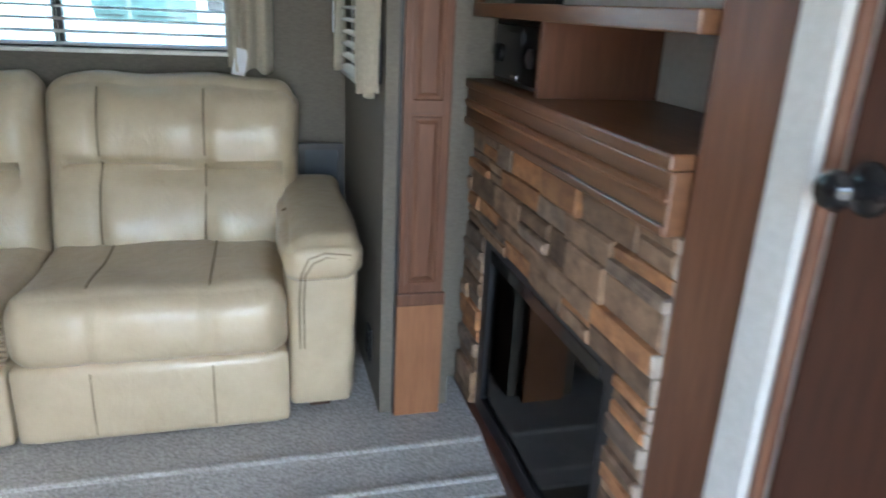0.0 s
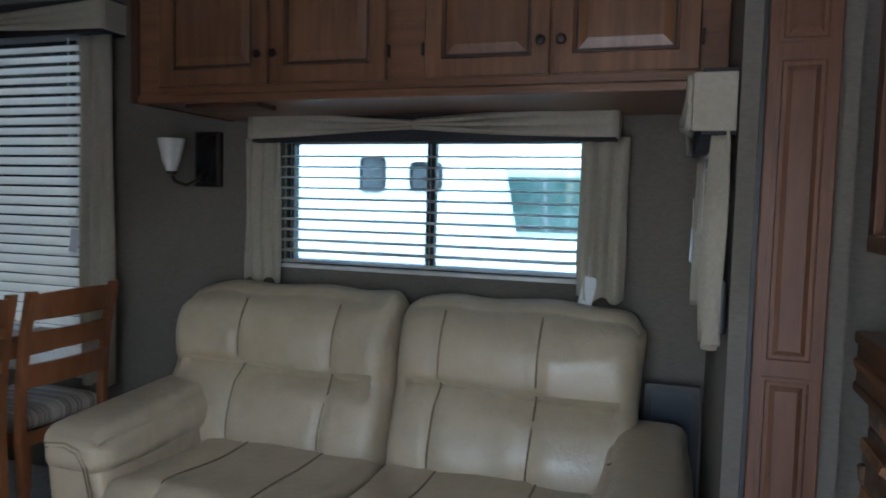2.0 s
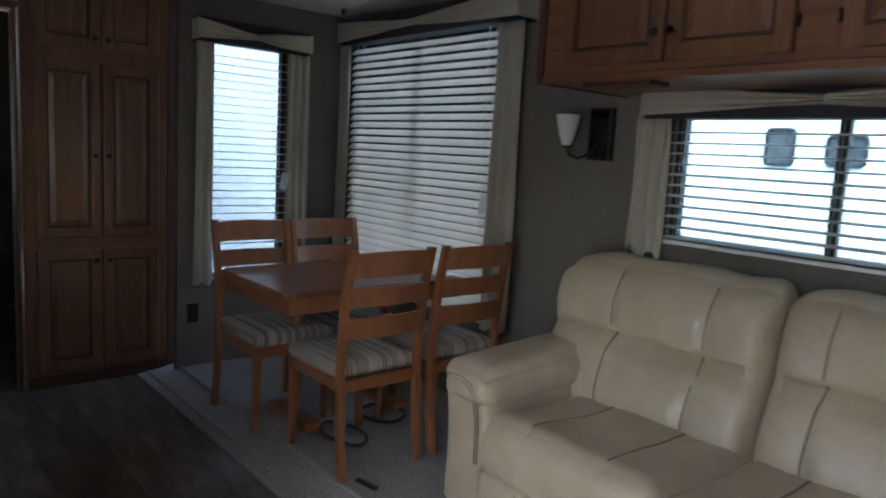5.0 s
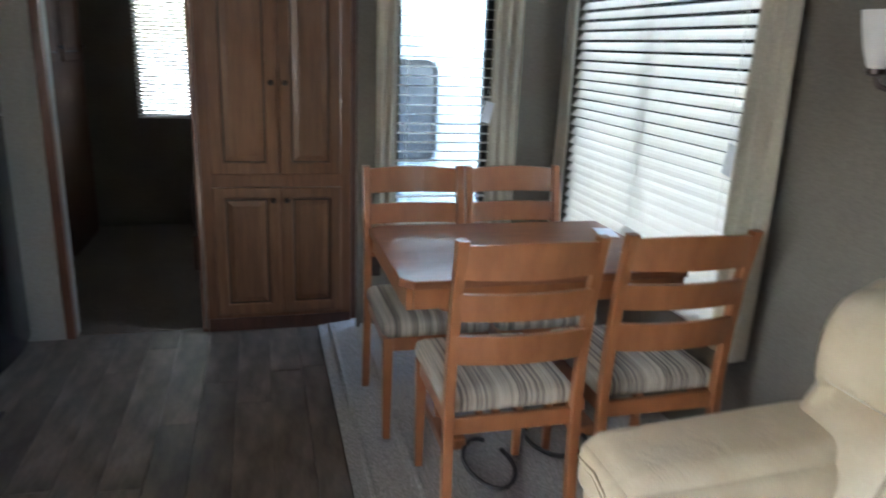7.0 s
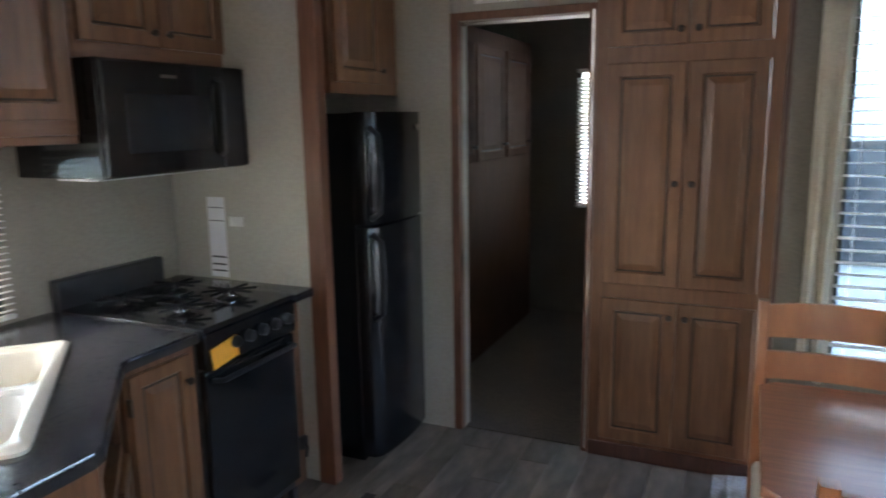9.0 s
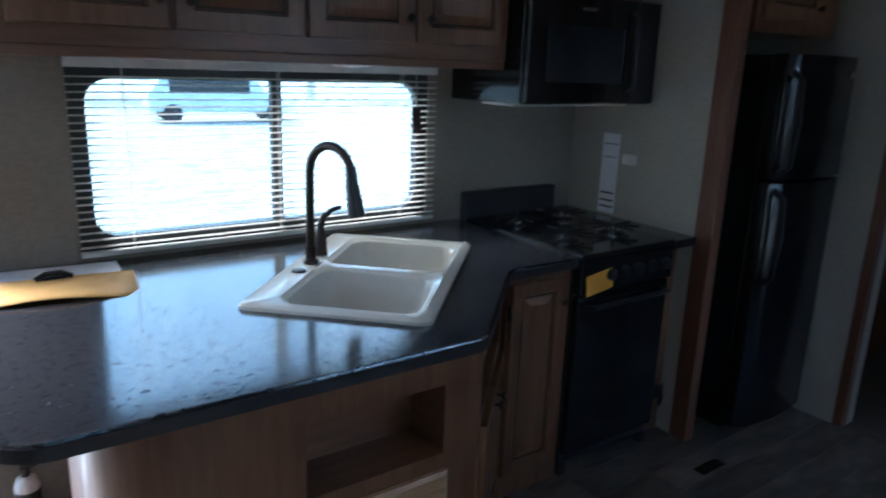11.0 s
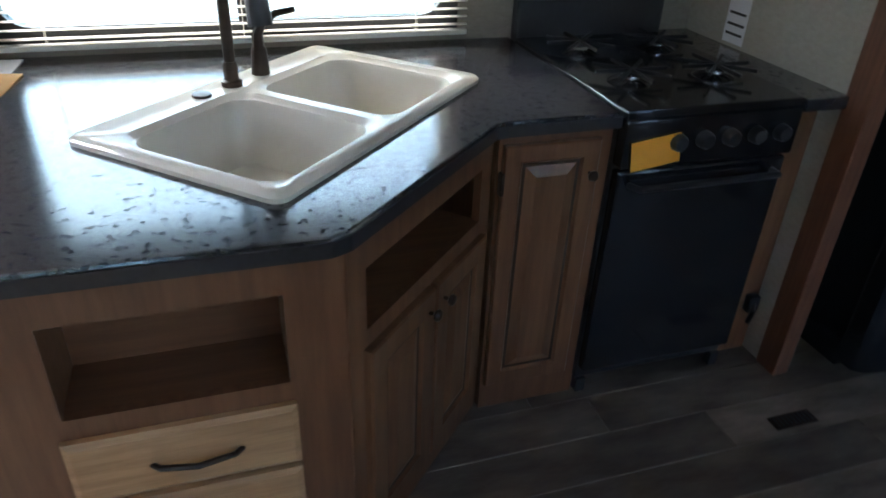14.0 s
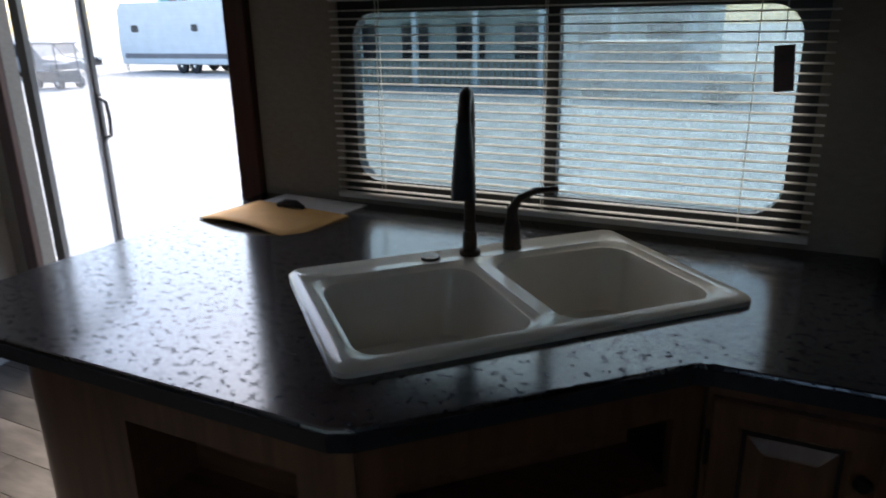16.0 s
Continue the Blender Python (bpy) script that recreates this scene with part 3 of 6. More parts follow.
rect_window("window_1", "y", 3.172, *WIN_SOFA, -0.50, "dark-framed sliding window above the sofa", glass=dark_tint)
rect_window("window_2", "y", 3.172, *WIN_DINE, -2.95, "tall dark-framed window beside the dinette", glass=clear_glass)
rect_window("window_3", "x", -3.755, *WIN_END, None, "narrow tall dark-framed window at the dinette end")
rect_window("window_4", "x", 0.605, *WIN_SMALL, None, "small dark-framed window beside the sofa")
kw = rect_window("window_5", "y", -0.655, *WIN_KITCHEN, -1.63, "wide dark-framed window with rounded corners above the sink", fr=0.05, r=0.004, inner_r=0.075, glass=glass_mat("greenish_tinted_glass", (0.54, 0.62, 0.63)))
scr = part("insect_screen", bx(-2.24, -1.65, -0.648, -0.646, 0.99, 1.505), net_mat("window_screen_mesh", 0.16), kw, "fine grey insect screen")
scr.visible_shadow = False
rect_window("window_6", "x", -6.35, 0.57, 1.25, 0.9, 2.0, None, "bright bedroom window", glass=clear_glass)

blind("y", 3.145, -1.155, 0.13, 1.135, 1.70, 0.044, 10, "white slatted blind, tilted open, above the sofa", 0.046, (0.02, 0.51, 0.98))
blind("y", 3.14, -3.63, -2.20, 0.54, 2.19, 0.048, 47, "white slatted blind, nearly closed, beside the dinette", 0.05, (0.06, 0.94))
blind("x", -3.725, 2.19, 2.70, 0.60, 2.08, 0.048, 3, "white slatted blind, tilted open, at the dinette end", 0.046, (0.12, 0.88))
blind("x", 0.535, 2.48, 2.98, 1.10, 1.70, 0.042, -14, "white slatted blind, tilted open, beside the sofa", 0.035, (0.15, 0.85))
blind("y", -0.578, -2.305, -0.938, 0.938, 1.568, 0.0235, -4, "narrow white slatted blind, open, above the sink", 0.018, (0.12, 0.5, 0.88))
blind("x", -6.32, 0.57, 1.25, 0.9, 2.0, 0.03, -45, "white slatted blind in the bedroom", 0.03, (0.15, 0.85))

valance("y", 3.04, 3.168, -1.256, 0.232, 1.67, 1.787, "cream and charcoal fabric valance above the sofa window")
valance("y", 3.04, 3.168, -3.68, -2.0, 2.16, 2.285, "cream and charcoal fabric valance above the dinette window")
valance("x", -3.64, -3.748, 2.08, 2.82, 2.055, 2.165, "cream and charcoal fabric valance above the end window")
valance("x", 0.465, 0.558, 2.235, 3.04, 1.61, 1.735, "cream and charcoal fabric valance above the small window")
drape("y", 3.10, -1.31, -1.14, 1.08, 1.675, "gathered cream curtain beside the sofa window", 3, 0.014)
drape("y", 3.10, 0.10, 0.27, 1.085, 1.675, "gathered cream curtain beside the sofa window", 3, 0.014)
drape("y", 3.10, -2.21, -2.02, 0.53, 2.16, "long gathered cream curtain beside the dinette window", 3, 0.016)
drape("y", 3.10, -3.72, -3.60, 0.53, 2.16, "long gathered cream curtain beside the dinette window", 2, 0.016)
drape("x", -3.70, 2.09, 2.20, 0.58, 2.06, "long gathered cream curtain beside the end window", 2, 0.016)
drape("x", -3.70, 2.69, 2.85, 0.58, 2.06, "long gathered cream curtain beside the end window", 3, 0.016)
drape("x", 0.522, 2.235, 2.45, 1.1, 1.615, "gathered cream curtain beside the small window", 3, 0.024)
drape("x", 0.515, 2.955, 3.06, 1.12, 1.615, "gathered cream curtain beside the small window", 2, 0.02)


# ---- cabinets ----
def knob(parent, at, normal=(0, -1, 0)):
    n = Vector(normal)
    m = Matrix.Translation(at) @ n.to_track_quat("Z", "Y").to_matrix().to_4x4()
    part("knob", xf(lathe(((0.005, 0), (0.005, 0.012), (0.013, 0.016), (0.015, 0.022), (0.011, 0.028), (0.003, 0.03)), 12), m), bronze, parent, "dark bronze knob", True)


def door_leaf(cab, w, h, m, wood=None, kn=None, name="door", fr=0.055):
    """A raised-panel leaf; m puts its lower left front corner; kn is the knob's place on it."""
    o = Vector(m.translation)
    d = part(name, xf(raised_panel(w, h, 0.02, fr), m), wood or door_wood, cab)
    # thin dark line laid along the bottom of the panel groove
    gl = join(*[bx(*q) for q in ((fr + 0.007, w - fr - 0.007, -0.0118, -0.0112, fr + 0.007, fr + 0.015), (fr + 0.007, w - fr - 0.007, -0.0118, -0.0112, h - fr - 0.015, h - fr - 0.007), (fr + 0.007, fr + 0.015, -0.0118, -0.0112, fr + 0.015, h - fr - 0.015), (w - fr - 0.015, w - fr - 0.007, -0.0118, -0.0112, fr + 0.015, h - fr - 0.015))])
    part("groove_line", xf(gl, m), groove_mat, d, "dark line in the panel groove")
    if kn:
        p = m @ Vector((kn[0], -0.02, kn[1]))
        knob(d, p, m.to_3x3() @ Vector((0, -1, 0)))
    return d


ov = thing("overhead_cabinet", (-0.42, 2.9, 1.76), "brown wooden overhead cabinet with four raised-panel doors", "cabinet")
part("body", bx(-1.42, 0.555, 2.62, 3.17, 1.76, SLIDE_CEIL - 0.002, 0.003), wood_x, ov)
part("face_frame", xf(rings_rect(1.975, 0.565, ((0, 0), (0, 0.018), (0.003, 0.02))), pose(-1.42, 2.621, 1.765)), wood_x, ov)
part("bottom_rail", bx(-1.425, 0.558, 2.59, 2.625, 1.755, 1.785, 0.006), wood_x, ov)
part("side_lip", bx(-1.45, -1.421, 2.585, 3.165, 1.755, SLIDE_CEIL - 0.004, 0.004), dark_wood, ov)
for x0, x1, kx in ((-1.325, -0.885, 0.415), (-0.875, -0.455, 0.025), (-0.325, 0.065, 0.365), (0.075, 0.48, 0.025)):
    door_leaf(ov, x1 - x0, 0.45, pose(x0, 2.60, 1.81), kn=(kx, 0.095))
for x in (-0.448, -0.332, 0.487):
    for z in (1.90, 2.17):
        part("hinge", bx(x - 0.004, x + 0.004, 2.578, 2.601, z - 0.02, z + 0.02, 0.002), bronze, ov)
part("light_rail", bx(-1.25, -0.95, 2.63, 2.75, 1.742, 1.7595, 0.003), dark_wood, ov)

pan = thing("pantry_cabinet", (-3.95, 1.6, 0), "tall brown wooden pantry cabinet with raised-panel doors", "cabinet")
part("body", bx(-3.938, -3.908, 1.215, 1.985, 0.0, CEIL - 0.003, 0.003), wood_up, pan)
part("face_frame", xf(rings_rect(0.77, 2.41, ((0, 0), (0, 0.016), (0.003, 0.018))), pose(-3.908, 1.215, 0.003, 0, 0, 90)), wood_up, pan)
for z0, z1, kz in ((0.10, 0.80, 0.635), (0.87, 1.86, 0.47), (1.93, 2.37, 0.06)):
    for y0, y1, kx in ((1.27, 1.605, 0.305), (1.615, 1.93, 0.03)):
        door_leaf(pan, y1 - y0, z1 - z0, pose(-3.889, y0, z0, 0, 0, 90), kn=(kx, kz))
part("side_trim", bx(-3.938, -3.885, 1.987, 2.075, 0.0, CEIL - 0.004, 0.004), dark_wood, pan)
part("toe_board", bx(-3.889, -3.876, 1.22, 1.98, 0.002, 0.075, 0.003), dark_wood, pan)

dt = thing("doorway_trim", (-3.92, 0.86, 0), "red-brown wooden casing round the bedroom doorway", "trim", kind="structure")
part("side_casing", bx(-4.01, -3.892, 0.505, 0.548, 0, 2.13, 0.004), trim_wood, dt)
part("side_casing", bx(-4.01, -3.892, 1.181, 1.212, 0, 2.13, 0.004), trim_wood, dt)
part("head_casing", bx(-4.01, -3.892, 0.548, 1.181, 2.092, 2.13, 0.004), trim_wood, dt)
part("track", bx(-3.94, -3.93, 0.55, 1.18, 2.07, 2.09, 0.002), chrome, dt, "bright metal sliding-door track")
part("edge_strip", bx(-3.8915, -3.887, 1.196, 1.206, 0.02, 2.1), chrome, dt, "bright metal edge strip")
wr = thing("air_register", (-3.935, 0.86, 2.2), "white ceiling-height air register above the doorway", "vent")
part("frame", bx(-3.9395, -3.93, 0.62, 1.1, 2.17, 2.33, 0.003), white_plastic, wr)
for i in range(5):
    part("slot", bx(-3.9299, -3.928, 0.65, 1.07, 2.195 + i * 0.026, 2.203 + i * 0.026), black_plastic, wr)

# fireplace unit
fp = thing("fireplace_cabinet", (1.0, 1.8, 0), "built-in wooden media cabinet over a stone-faced fireplace", "cabinet")
part("core", bx(0.93, 1.25, 1.20, 2.415, 0.66, 1.0), mortar, fp)
part("core_side", bx(0.93, 1.25, 2.225, 2.415, 0.0, 0.66), mortar, fp)
part("core_side", bx(0.93, 1.25, 1.20, 1.33, 0.0, 0.66), mortar, fp)
part("back_panel", bx(1.25, 1.30, 1.1, 2.415, 0.0, CEIL - 0.004), white_trim, fp, "off-white textured back panel")
part("television_panel", bx(1.08, 1.248, 1.192, 2.412, 1.376, CEIL - 0.006, 0.002), white_trim, fp, "off-white textured television panel")
part("mantel_board", bx(0.857, 1.25, 1.195, 2.415, 1.115, 1.145, 0.006), wood_y, fp)
part("mantel_face", bx(0.865, 0.93, 1.195, 2.415, 1.0, 1.115, 0.004), wood_y, fp)
part("mantel_lip", bx(0.859, 0.866, 1.195, 2.415, 1.0, 1.022, 0.005), wood_y, fp)
for i in range(60):
    y = 1.21 + i * 0.02
    part("rope_bead", xf(bx(-0.006, 0.006, -0.014, 0.014, -0.007, 0.007, 0.003, 1), pose(0.861, y, 1.07, 40, 0, 0)), wood_y, fp)
part("upper_shelf", bx(0.87, 1.25, 1.195, 2.415, 1.335, 1.375, 0.004), wood_y, fp)
part("divider", bx(0.90, 1.25, 1.90, 1.925, 1.145, 1.335, 0.002), trim_wood, fp)
part("recess_back", bx(1.243, 1.2495, 1.2, 1.9, 1.147, 1.333), white_trim, fp)
part("column", bx(0.896, 1.25, 0.99, 1.183, 0.0, CEIL - 0.004, 0.004), trim_wood, fp, "tall red-brown side column")
part("left_stile", bx(0.872, 0.895, 2.37, 2.417, 1.376, CEIL - 0.005, 0.003), trim_wood, fp)

ins = thing("electric_fireplace", (1.05, 1.78, 0.02), "black electric fireplace insert with a glass front", "fireplace")
part("box", join(bx(1.20, 1.24, 1.335, 2.22, 0.05, 0.65), bx(0.93, 1.2, 1.335, 1.345, 0.05, 0.65), bx(0.93, 1.2, 2.21, 2.22, 0.05, 0.65), bx(0.93, 1.2, 1.345, 2.21, 0.05, 0.06), bx(0.93, 1.2, 1.345, 2.21, 0.64, 0.65)), mat("firebox_brick", (0.1, 0.085, 0.075), (0.06, 0.05, 0.045), 0.9, (1, 1, 1), 12), ins)
part("frame", xf(ring_frame(0.90, 0.62, 0.01, 0.055, 0.03), pose(0.90, 2.225, 0.045, 0, 0, -90) @ pose(0, 0, 0)), black_plastic, ins)
part("louvre", bx(0.897, 0.905, 1.40, 2.16, 0.60, 0.64, 0.002), black_gloss, ins)
part("glass", bx(0.912, 0.916, 1.385, 2.17, 0.10, 0.605), tinted_mat, ins).visible_shadow = False
for i in range(4):
    y = 1.5 + i * 0.16
    part("log", xf(tube([(1.0, y, 0.13), (1.06, y + 0.12, 0.16), (1.1, y + 0.26, 0.14)], 0.035, 8), pose(0, 0, 0)), mat("ceramic_log", (0.2, 0.17, 0.14), (0.08, 0.065, 0.055), 0.9, (1, 1, 1), 14, 0.8), ins, "grey ceramic log", True)

sp = thing("speaker_radio", (1.02, 2.12, 1.145), "black stereo unit standing on the mantel", "stereo")
part("body", bx(0.93, 1.12, 1.95, 2.35, 1.146, 1.332, 0.01), black_plastic, sp)
part("front_grille", bx(0.922, 0.93, 1.965, 2.335, 1.16, 1.32, 0.004), black_gloss, sp)
part("display", bx(0.919, 0.922, 2.08, 2.22, 1.27, 1.30, 0.001), rv_dark, sp)
for y in (2.02, 2.28):
    part("dial", xf(lathe(((0.026, 0), (0.026, 0.008), (0.02, 0.012), (0.003, 0.012)), 16), pose(0.922, y, 1.235, 0, -90, 0)), black_plastic, sp, "", True)
part("badge", bx(0.9195, 0.922, 2.12, 2.17, 1.172, 1.18), chrome, sp)
for y in (2.06, 2.185):
    s = thing("wall_outlet_plate", (1.075, y, 1.52), "black television connection plate on the back panel", "outlet", "media plates")
    part("plate", bx(1.07, 1.0795, y - 0.05, y + 0.05, 1.52, 1.665, 0.004), black_plastic, s)
    for dz in (0.04, 0.09):
        part("socket", bx(1.067, 1.07, y - 0.02, y + 0.02, 1.525 + dz, 1.55 + dz, 0.002), black_gloss, s)
rm = thing("remote_control", (1.0, 2.1, 1.376), "black remote control lying on the shelf", "remote")
part("body", xf(bx(-0.02, 0.02, -0.08, 0.08, 0, 0.018, 0.005), pose(0.98, 2.15, 1.3765, 0, 0, 25)), black_plastic, rm)
part("keypad", xf(bx(-0.014, 0.014, -0.06, 0.03, 0.018, 0.0195), pose(0.98, 2.15, 1.3765, 0, 0, 25)), orange_tag, rm)
st("wall_strip_white", bx(0.876, 1.25, 0.915, 0.988, 0, CEIL - 0.004), white_trim, "narrow off-white wall strip", "wall")
st("wall_bath", holed("x", 0.91, 0.05, -0.6, 0.913, 0, CEIL - 0.003, [(0.18, 0.90, -0.01, 2.02)]), white_trim, "off-white wall round the rear door", "wall")
dr = thing("door_1", (0.92, 0.54, 0), "dark wooden interior door with a black knob", "door", kind="structure")
part("leaf", bx(0.905, 0.94, 0.185, 0.893, 0.01, 2.015, 0.006), dark_wood, dr)
part("casing", join(bx(0.888, 0.909, 0.896, 0.913, 0, 2.08, 0.006), bx(0.888, 0.909, 0.12, 0.18, 0, 2.08, 0.006), bx(0.888, 0.909, 0.18, 0.896, 2.022, 2.08, 0.006)), trim_wood, dr)
part("door_knob", xf(lathe(((0.034, 0), (0.034, 0.006), (0.028, 0.012), (0.012, 0.016), (0.011, 0.034), (0.021, 0.042), (0.026, 0.054), (0.02, 0.066), (0.004, 0.07)), 20), pose(0.905, 0.845, 1.175, 0, -90, 0)), black_gloss, dr, "round black door knob", True)

# ---- sofa ----
sofa = thing("sofa", (-0.52, 2.65, 0.05), "cream leather two-seat sofa with padded arms", "sofa")
part("base", bx(-1.47, 0.44, 2.32, 3.08, 0.085, 0.30, 0.02), leather, sofa)
for x in (-1.40, 0.37):
    for y in (2.34, 3.0):
        part("foot", bx(x - 0.035, x + 0.035, y - 0.035, y + 0.035, 0.0505, 0.087, 0.004), dark_wood, sofa)


SEAMS = {-1: (-0.24, 0.44), 1: (-0.51, 0.16)}


def chan(u, seams, depth):
    return -depth * sum(math.exp(-((u - s) / 0.045) ** 2) for s in seams)


def back_fn(flip):
    seams = SEAMS[flip]

    def fn(u, p):
        d = 0.0
        if u.y < 0:
            k = max(0.0, -u.y)
            lump = 0.042 * math.sin(min(1, max(0, (u.z - 0.0) / 0.95)) * math.pi) + 0.036 * math.sin(min(1, max(0, (0.12 - u.z) / 1.0)) * math.pi)
            crease = 0.062 * math.exp(-((u.z - 0.035 + 0.02 * math.sin(3 * u.x)) / 0.05) ** 2) * (1 if abs(u.x) < 0.8 else 0.3)
            d = (lump - crease + chan(u.x, seams, 0.016) * (1 - abs(u.z) ** 8)) * k
            d += 0.006 * math.sin(7 * u.x + 3 * u.z) * k * (1 - u.x ** 2)
        p = p + Vector((0, -d, 0))
        p.y += (p.z - 0.45) * 0.30
        # the outer upper corner falls away, the foot narrows
        side = u.x * flip
        if side > 0:
            p.x -= flip * (0.11 * max(0, -u.z - 0.05) - 0.02 * max(0, u.z)) * side
            p.z -= 0.045 * side ** 4 * max(0, u.z) ** 2
        p.z += 0.006 * math.sin(9 * u.x) * max(0, u.z)
        return p
    return fn


def seat_fn(u, p, seams=(-0.42, 0.42)):
    k = max(0.0, u.z)
    f = max(0.0, -u.y)
    p.z += chan(u.x, seams, 0.008) * k * (0.3 + 0.7 * f) + 0.028 * f * k - 0.012 * k * (1 - abs(u.y))
    p.y -= 0.02 * f * (1 - abs(u.z)) + chan(u.x, seams, 0.010) * f
    p.z += 0.004 * math.sin(6 * u.x + 4 * u.y) * k
    return p


for x0, x1, fl in ((-1.50, -0.535, -1), (-0.525, 0.345, 1)):
    c = part("back_cushion", cushion(x0, x1, 2.76, 2.96, 0.40, 1.065, 0.075, (0, 0.02, 0.01), 48, back_fn(fl)), leather, sofa, "", True)
    for s in SEAMS[fl]:
        fn = back_fn(fl)
        pts = []
        for k in range(18):
            uz = -0.85 + 1.72 * k / 17
            h = (x1 - x0) / 2
            x = (x0 + x1) / 2 + math.copysign(abs(s) ** 0.8, s) * h
            z = 0.7325 + math.copysign(abs(uz) ** 0.8, uz) * 0.3325
            p = fn(Vector((s, -1, uz)), Vector((x, 2.76 - 0.02 * (1 - s ** 4) * (1 - uz ** 4), z)))
            pts.append(p + Vector((0, -0.003, 0)))
        part("seam", tube(pts, 0.004, 5), seam_mat, c, "stitched seam", True)
for x0, x1, seams in ((-1.265, -0.532, (-0.34, 0.36)), (-0.528, 0.27, (-0.36, 0.34))):
    c = part("seat_cushion", cushion(x0, x1, 2.215, 2.95, 0.285, 0.51, 0.07, (0, 0.02, 0.012), 44, lambda u, p, q=seams: seat_fn(u, p, q)), leather, sofa, "", True)
    for s in seams:
        pts = []
        for k in range(16):
            uy = 0.7 - 1.62 * k / 15
            h = (x1 - x0) / 2
            x = (x0 + x1) / 2 + math.copysign(abs(s) ** 0.8, s) * h
            y = 2.5825 + math.copysign(abs(uy) ** 0.8, uy) * 0.3675
            p = seat_fn(Vector((s, uy, 1)), Vector((x, y, 0.51 + 0.012 * (1 - s ** 4) * (1 - uy ** 4))), seams) + Vector((0, 0, 0.002))
            if uy < -0.8:
                p.z -= 0.06 * ((-uy - 0.8) / 0.12) ** 2 * 0.5
            pts.append(p)
        part("seam", tube(pts, 0.004, 5), seam_mat, c, "stitched seam", True)
    f = part("front_panel", cushion(x0 + 0.002, x1 - 0.002, 2.205, 2.36, 0.056, 0.315, 0.025, (0, 0.008, 0), 12), leather, sofa, "", True)
    for s in seams:
        x = (x0 + x1) / 2 + math.copysign(abs(s) ** 0.8, s) * (x1 - x0) / 2
        part("seam", tube([(x, 2.2005, 0.085), (x, 2.1955, 0.185), (x, 2.2005, 0.29)], 0.003, 5), seam_mat, f, "stitched seam", True)


def arm_fn(flip):
    def fn(u, p):
        if u.z > 0:
            p.x += flip * 0.018 * u.z * (1 if u.x * flip > 0 else 0.4)
            p.z += 0.02 * (u.y) * u.z + 0.012 * (1 - u.x ** 2) * u.z
        p.x += 0.004 * math.sin(5 * u.y + 3 * u.z)
        return p
    return fn


for x0, x1, fl in ((-1.51, -1.25, -1), (0.255, 0.495, 1)):
    a = part("arm", cushion(x0 + 0.012, x1 - 0.012, 2.258, 3.02, 0.078, 0.60, 0.03, (0.006, 0.006, 0), 14, arm_fn(fl)), leather, sofa, "", True)
    part("arm_pad", cushion(x0 - 0.002 + 0.004 * fl, x1 + 0.004 + 0.004 * fl, 2.232, 3.0, 0.515, 0.672, 0.062, (0.006, 0.008, 0.012), 22, arm_fn(fl)), leather, a, "padded arm top", True)
    xi, xo = (x0 + 0.05, x1 - 0.03) if fl > 0 else (x1 - 0.05, x0 + 0.03)
    for off in (0.0, 0.014):
        i_, o_ = xi + fl * off, xo - fl * off * 0.3
        part("seam", tube([(i_, 2.246, 0.30), (i_, 2.243, 0.46), (i_ + fl * 0.006, 2.226, 0.56), (i_ + fl * 0.03, 2.224, 0.612 - off), ((i_ + o_) / 2, 2.226, 0.628 - off), (o_, 2.228, 0.618 - off)], 0.003, 5), seam_mat, a, "stitched seam", True)
    xm = (x0 + x1) / 2 + fl * 0.012
    part("seam", tube([(xm - 0.115, 2.62, 0.655), (xm - 0.06, 2.61, 0.684), (xm + 0.06, 2.61, 0.684), (xm + 0.115, 2.62, 0.655)], 0.003, 5), seam_mat, a, "stitched seam", True)

pnl = thing("leaning_panel", (0.42, 3.1, 0.05), "dark blue-grey framed panel standing behind the sofa", "panel")
part("board", bx(0.36, 0.545, 3.10, 3.125, 0.051, 0.80, 0.004), mat("slate_blue", (0.03, 0.04, 0.055), None, 0.5), pnl)
part("rim", xf(ring_frame(0.187, 0.752, 0.012, 0.025, 0.02), pose(0.359, 3.085, 0.05)), black_plastic, pnl)

for i in range(9):
    z = 0.34 + i * 0.018
    part("lacing", tube([(-0.545, 2.205, z), (-0.53, 2.196, z + 0.008), (-0.515, 2.205, z + 0.002)], 0.004, 5), seam_mat, sofa, "crossed lacing between the seats", True)
av = thing("slide_wall_vent", (0.555, 2.45, 0.2), "small dark vent low on the slide-out wall", "vent")
part("frame", bx(0.548, 0.5595, 2.38, 2.46, 0.16, 0.28, 0.003), black_plastic, av)
for i in range(5):
    part("slot", bx(0.545, 0.548, 2.39, 2.45, 0.175 + i * 0.02, 0.183 + i * 0.02), black_gloss, av)


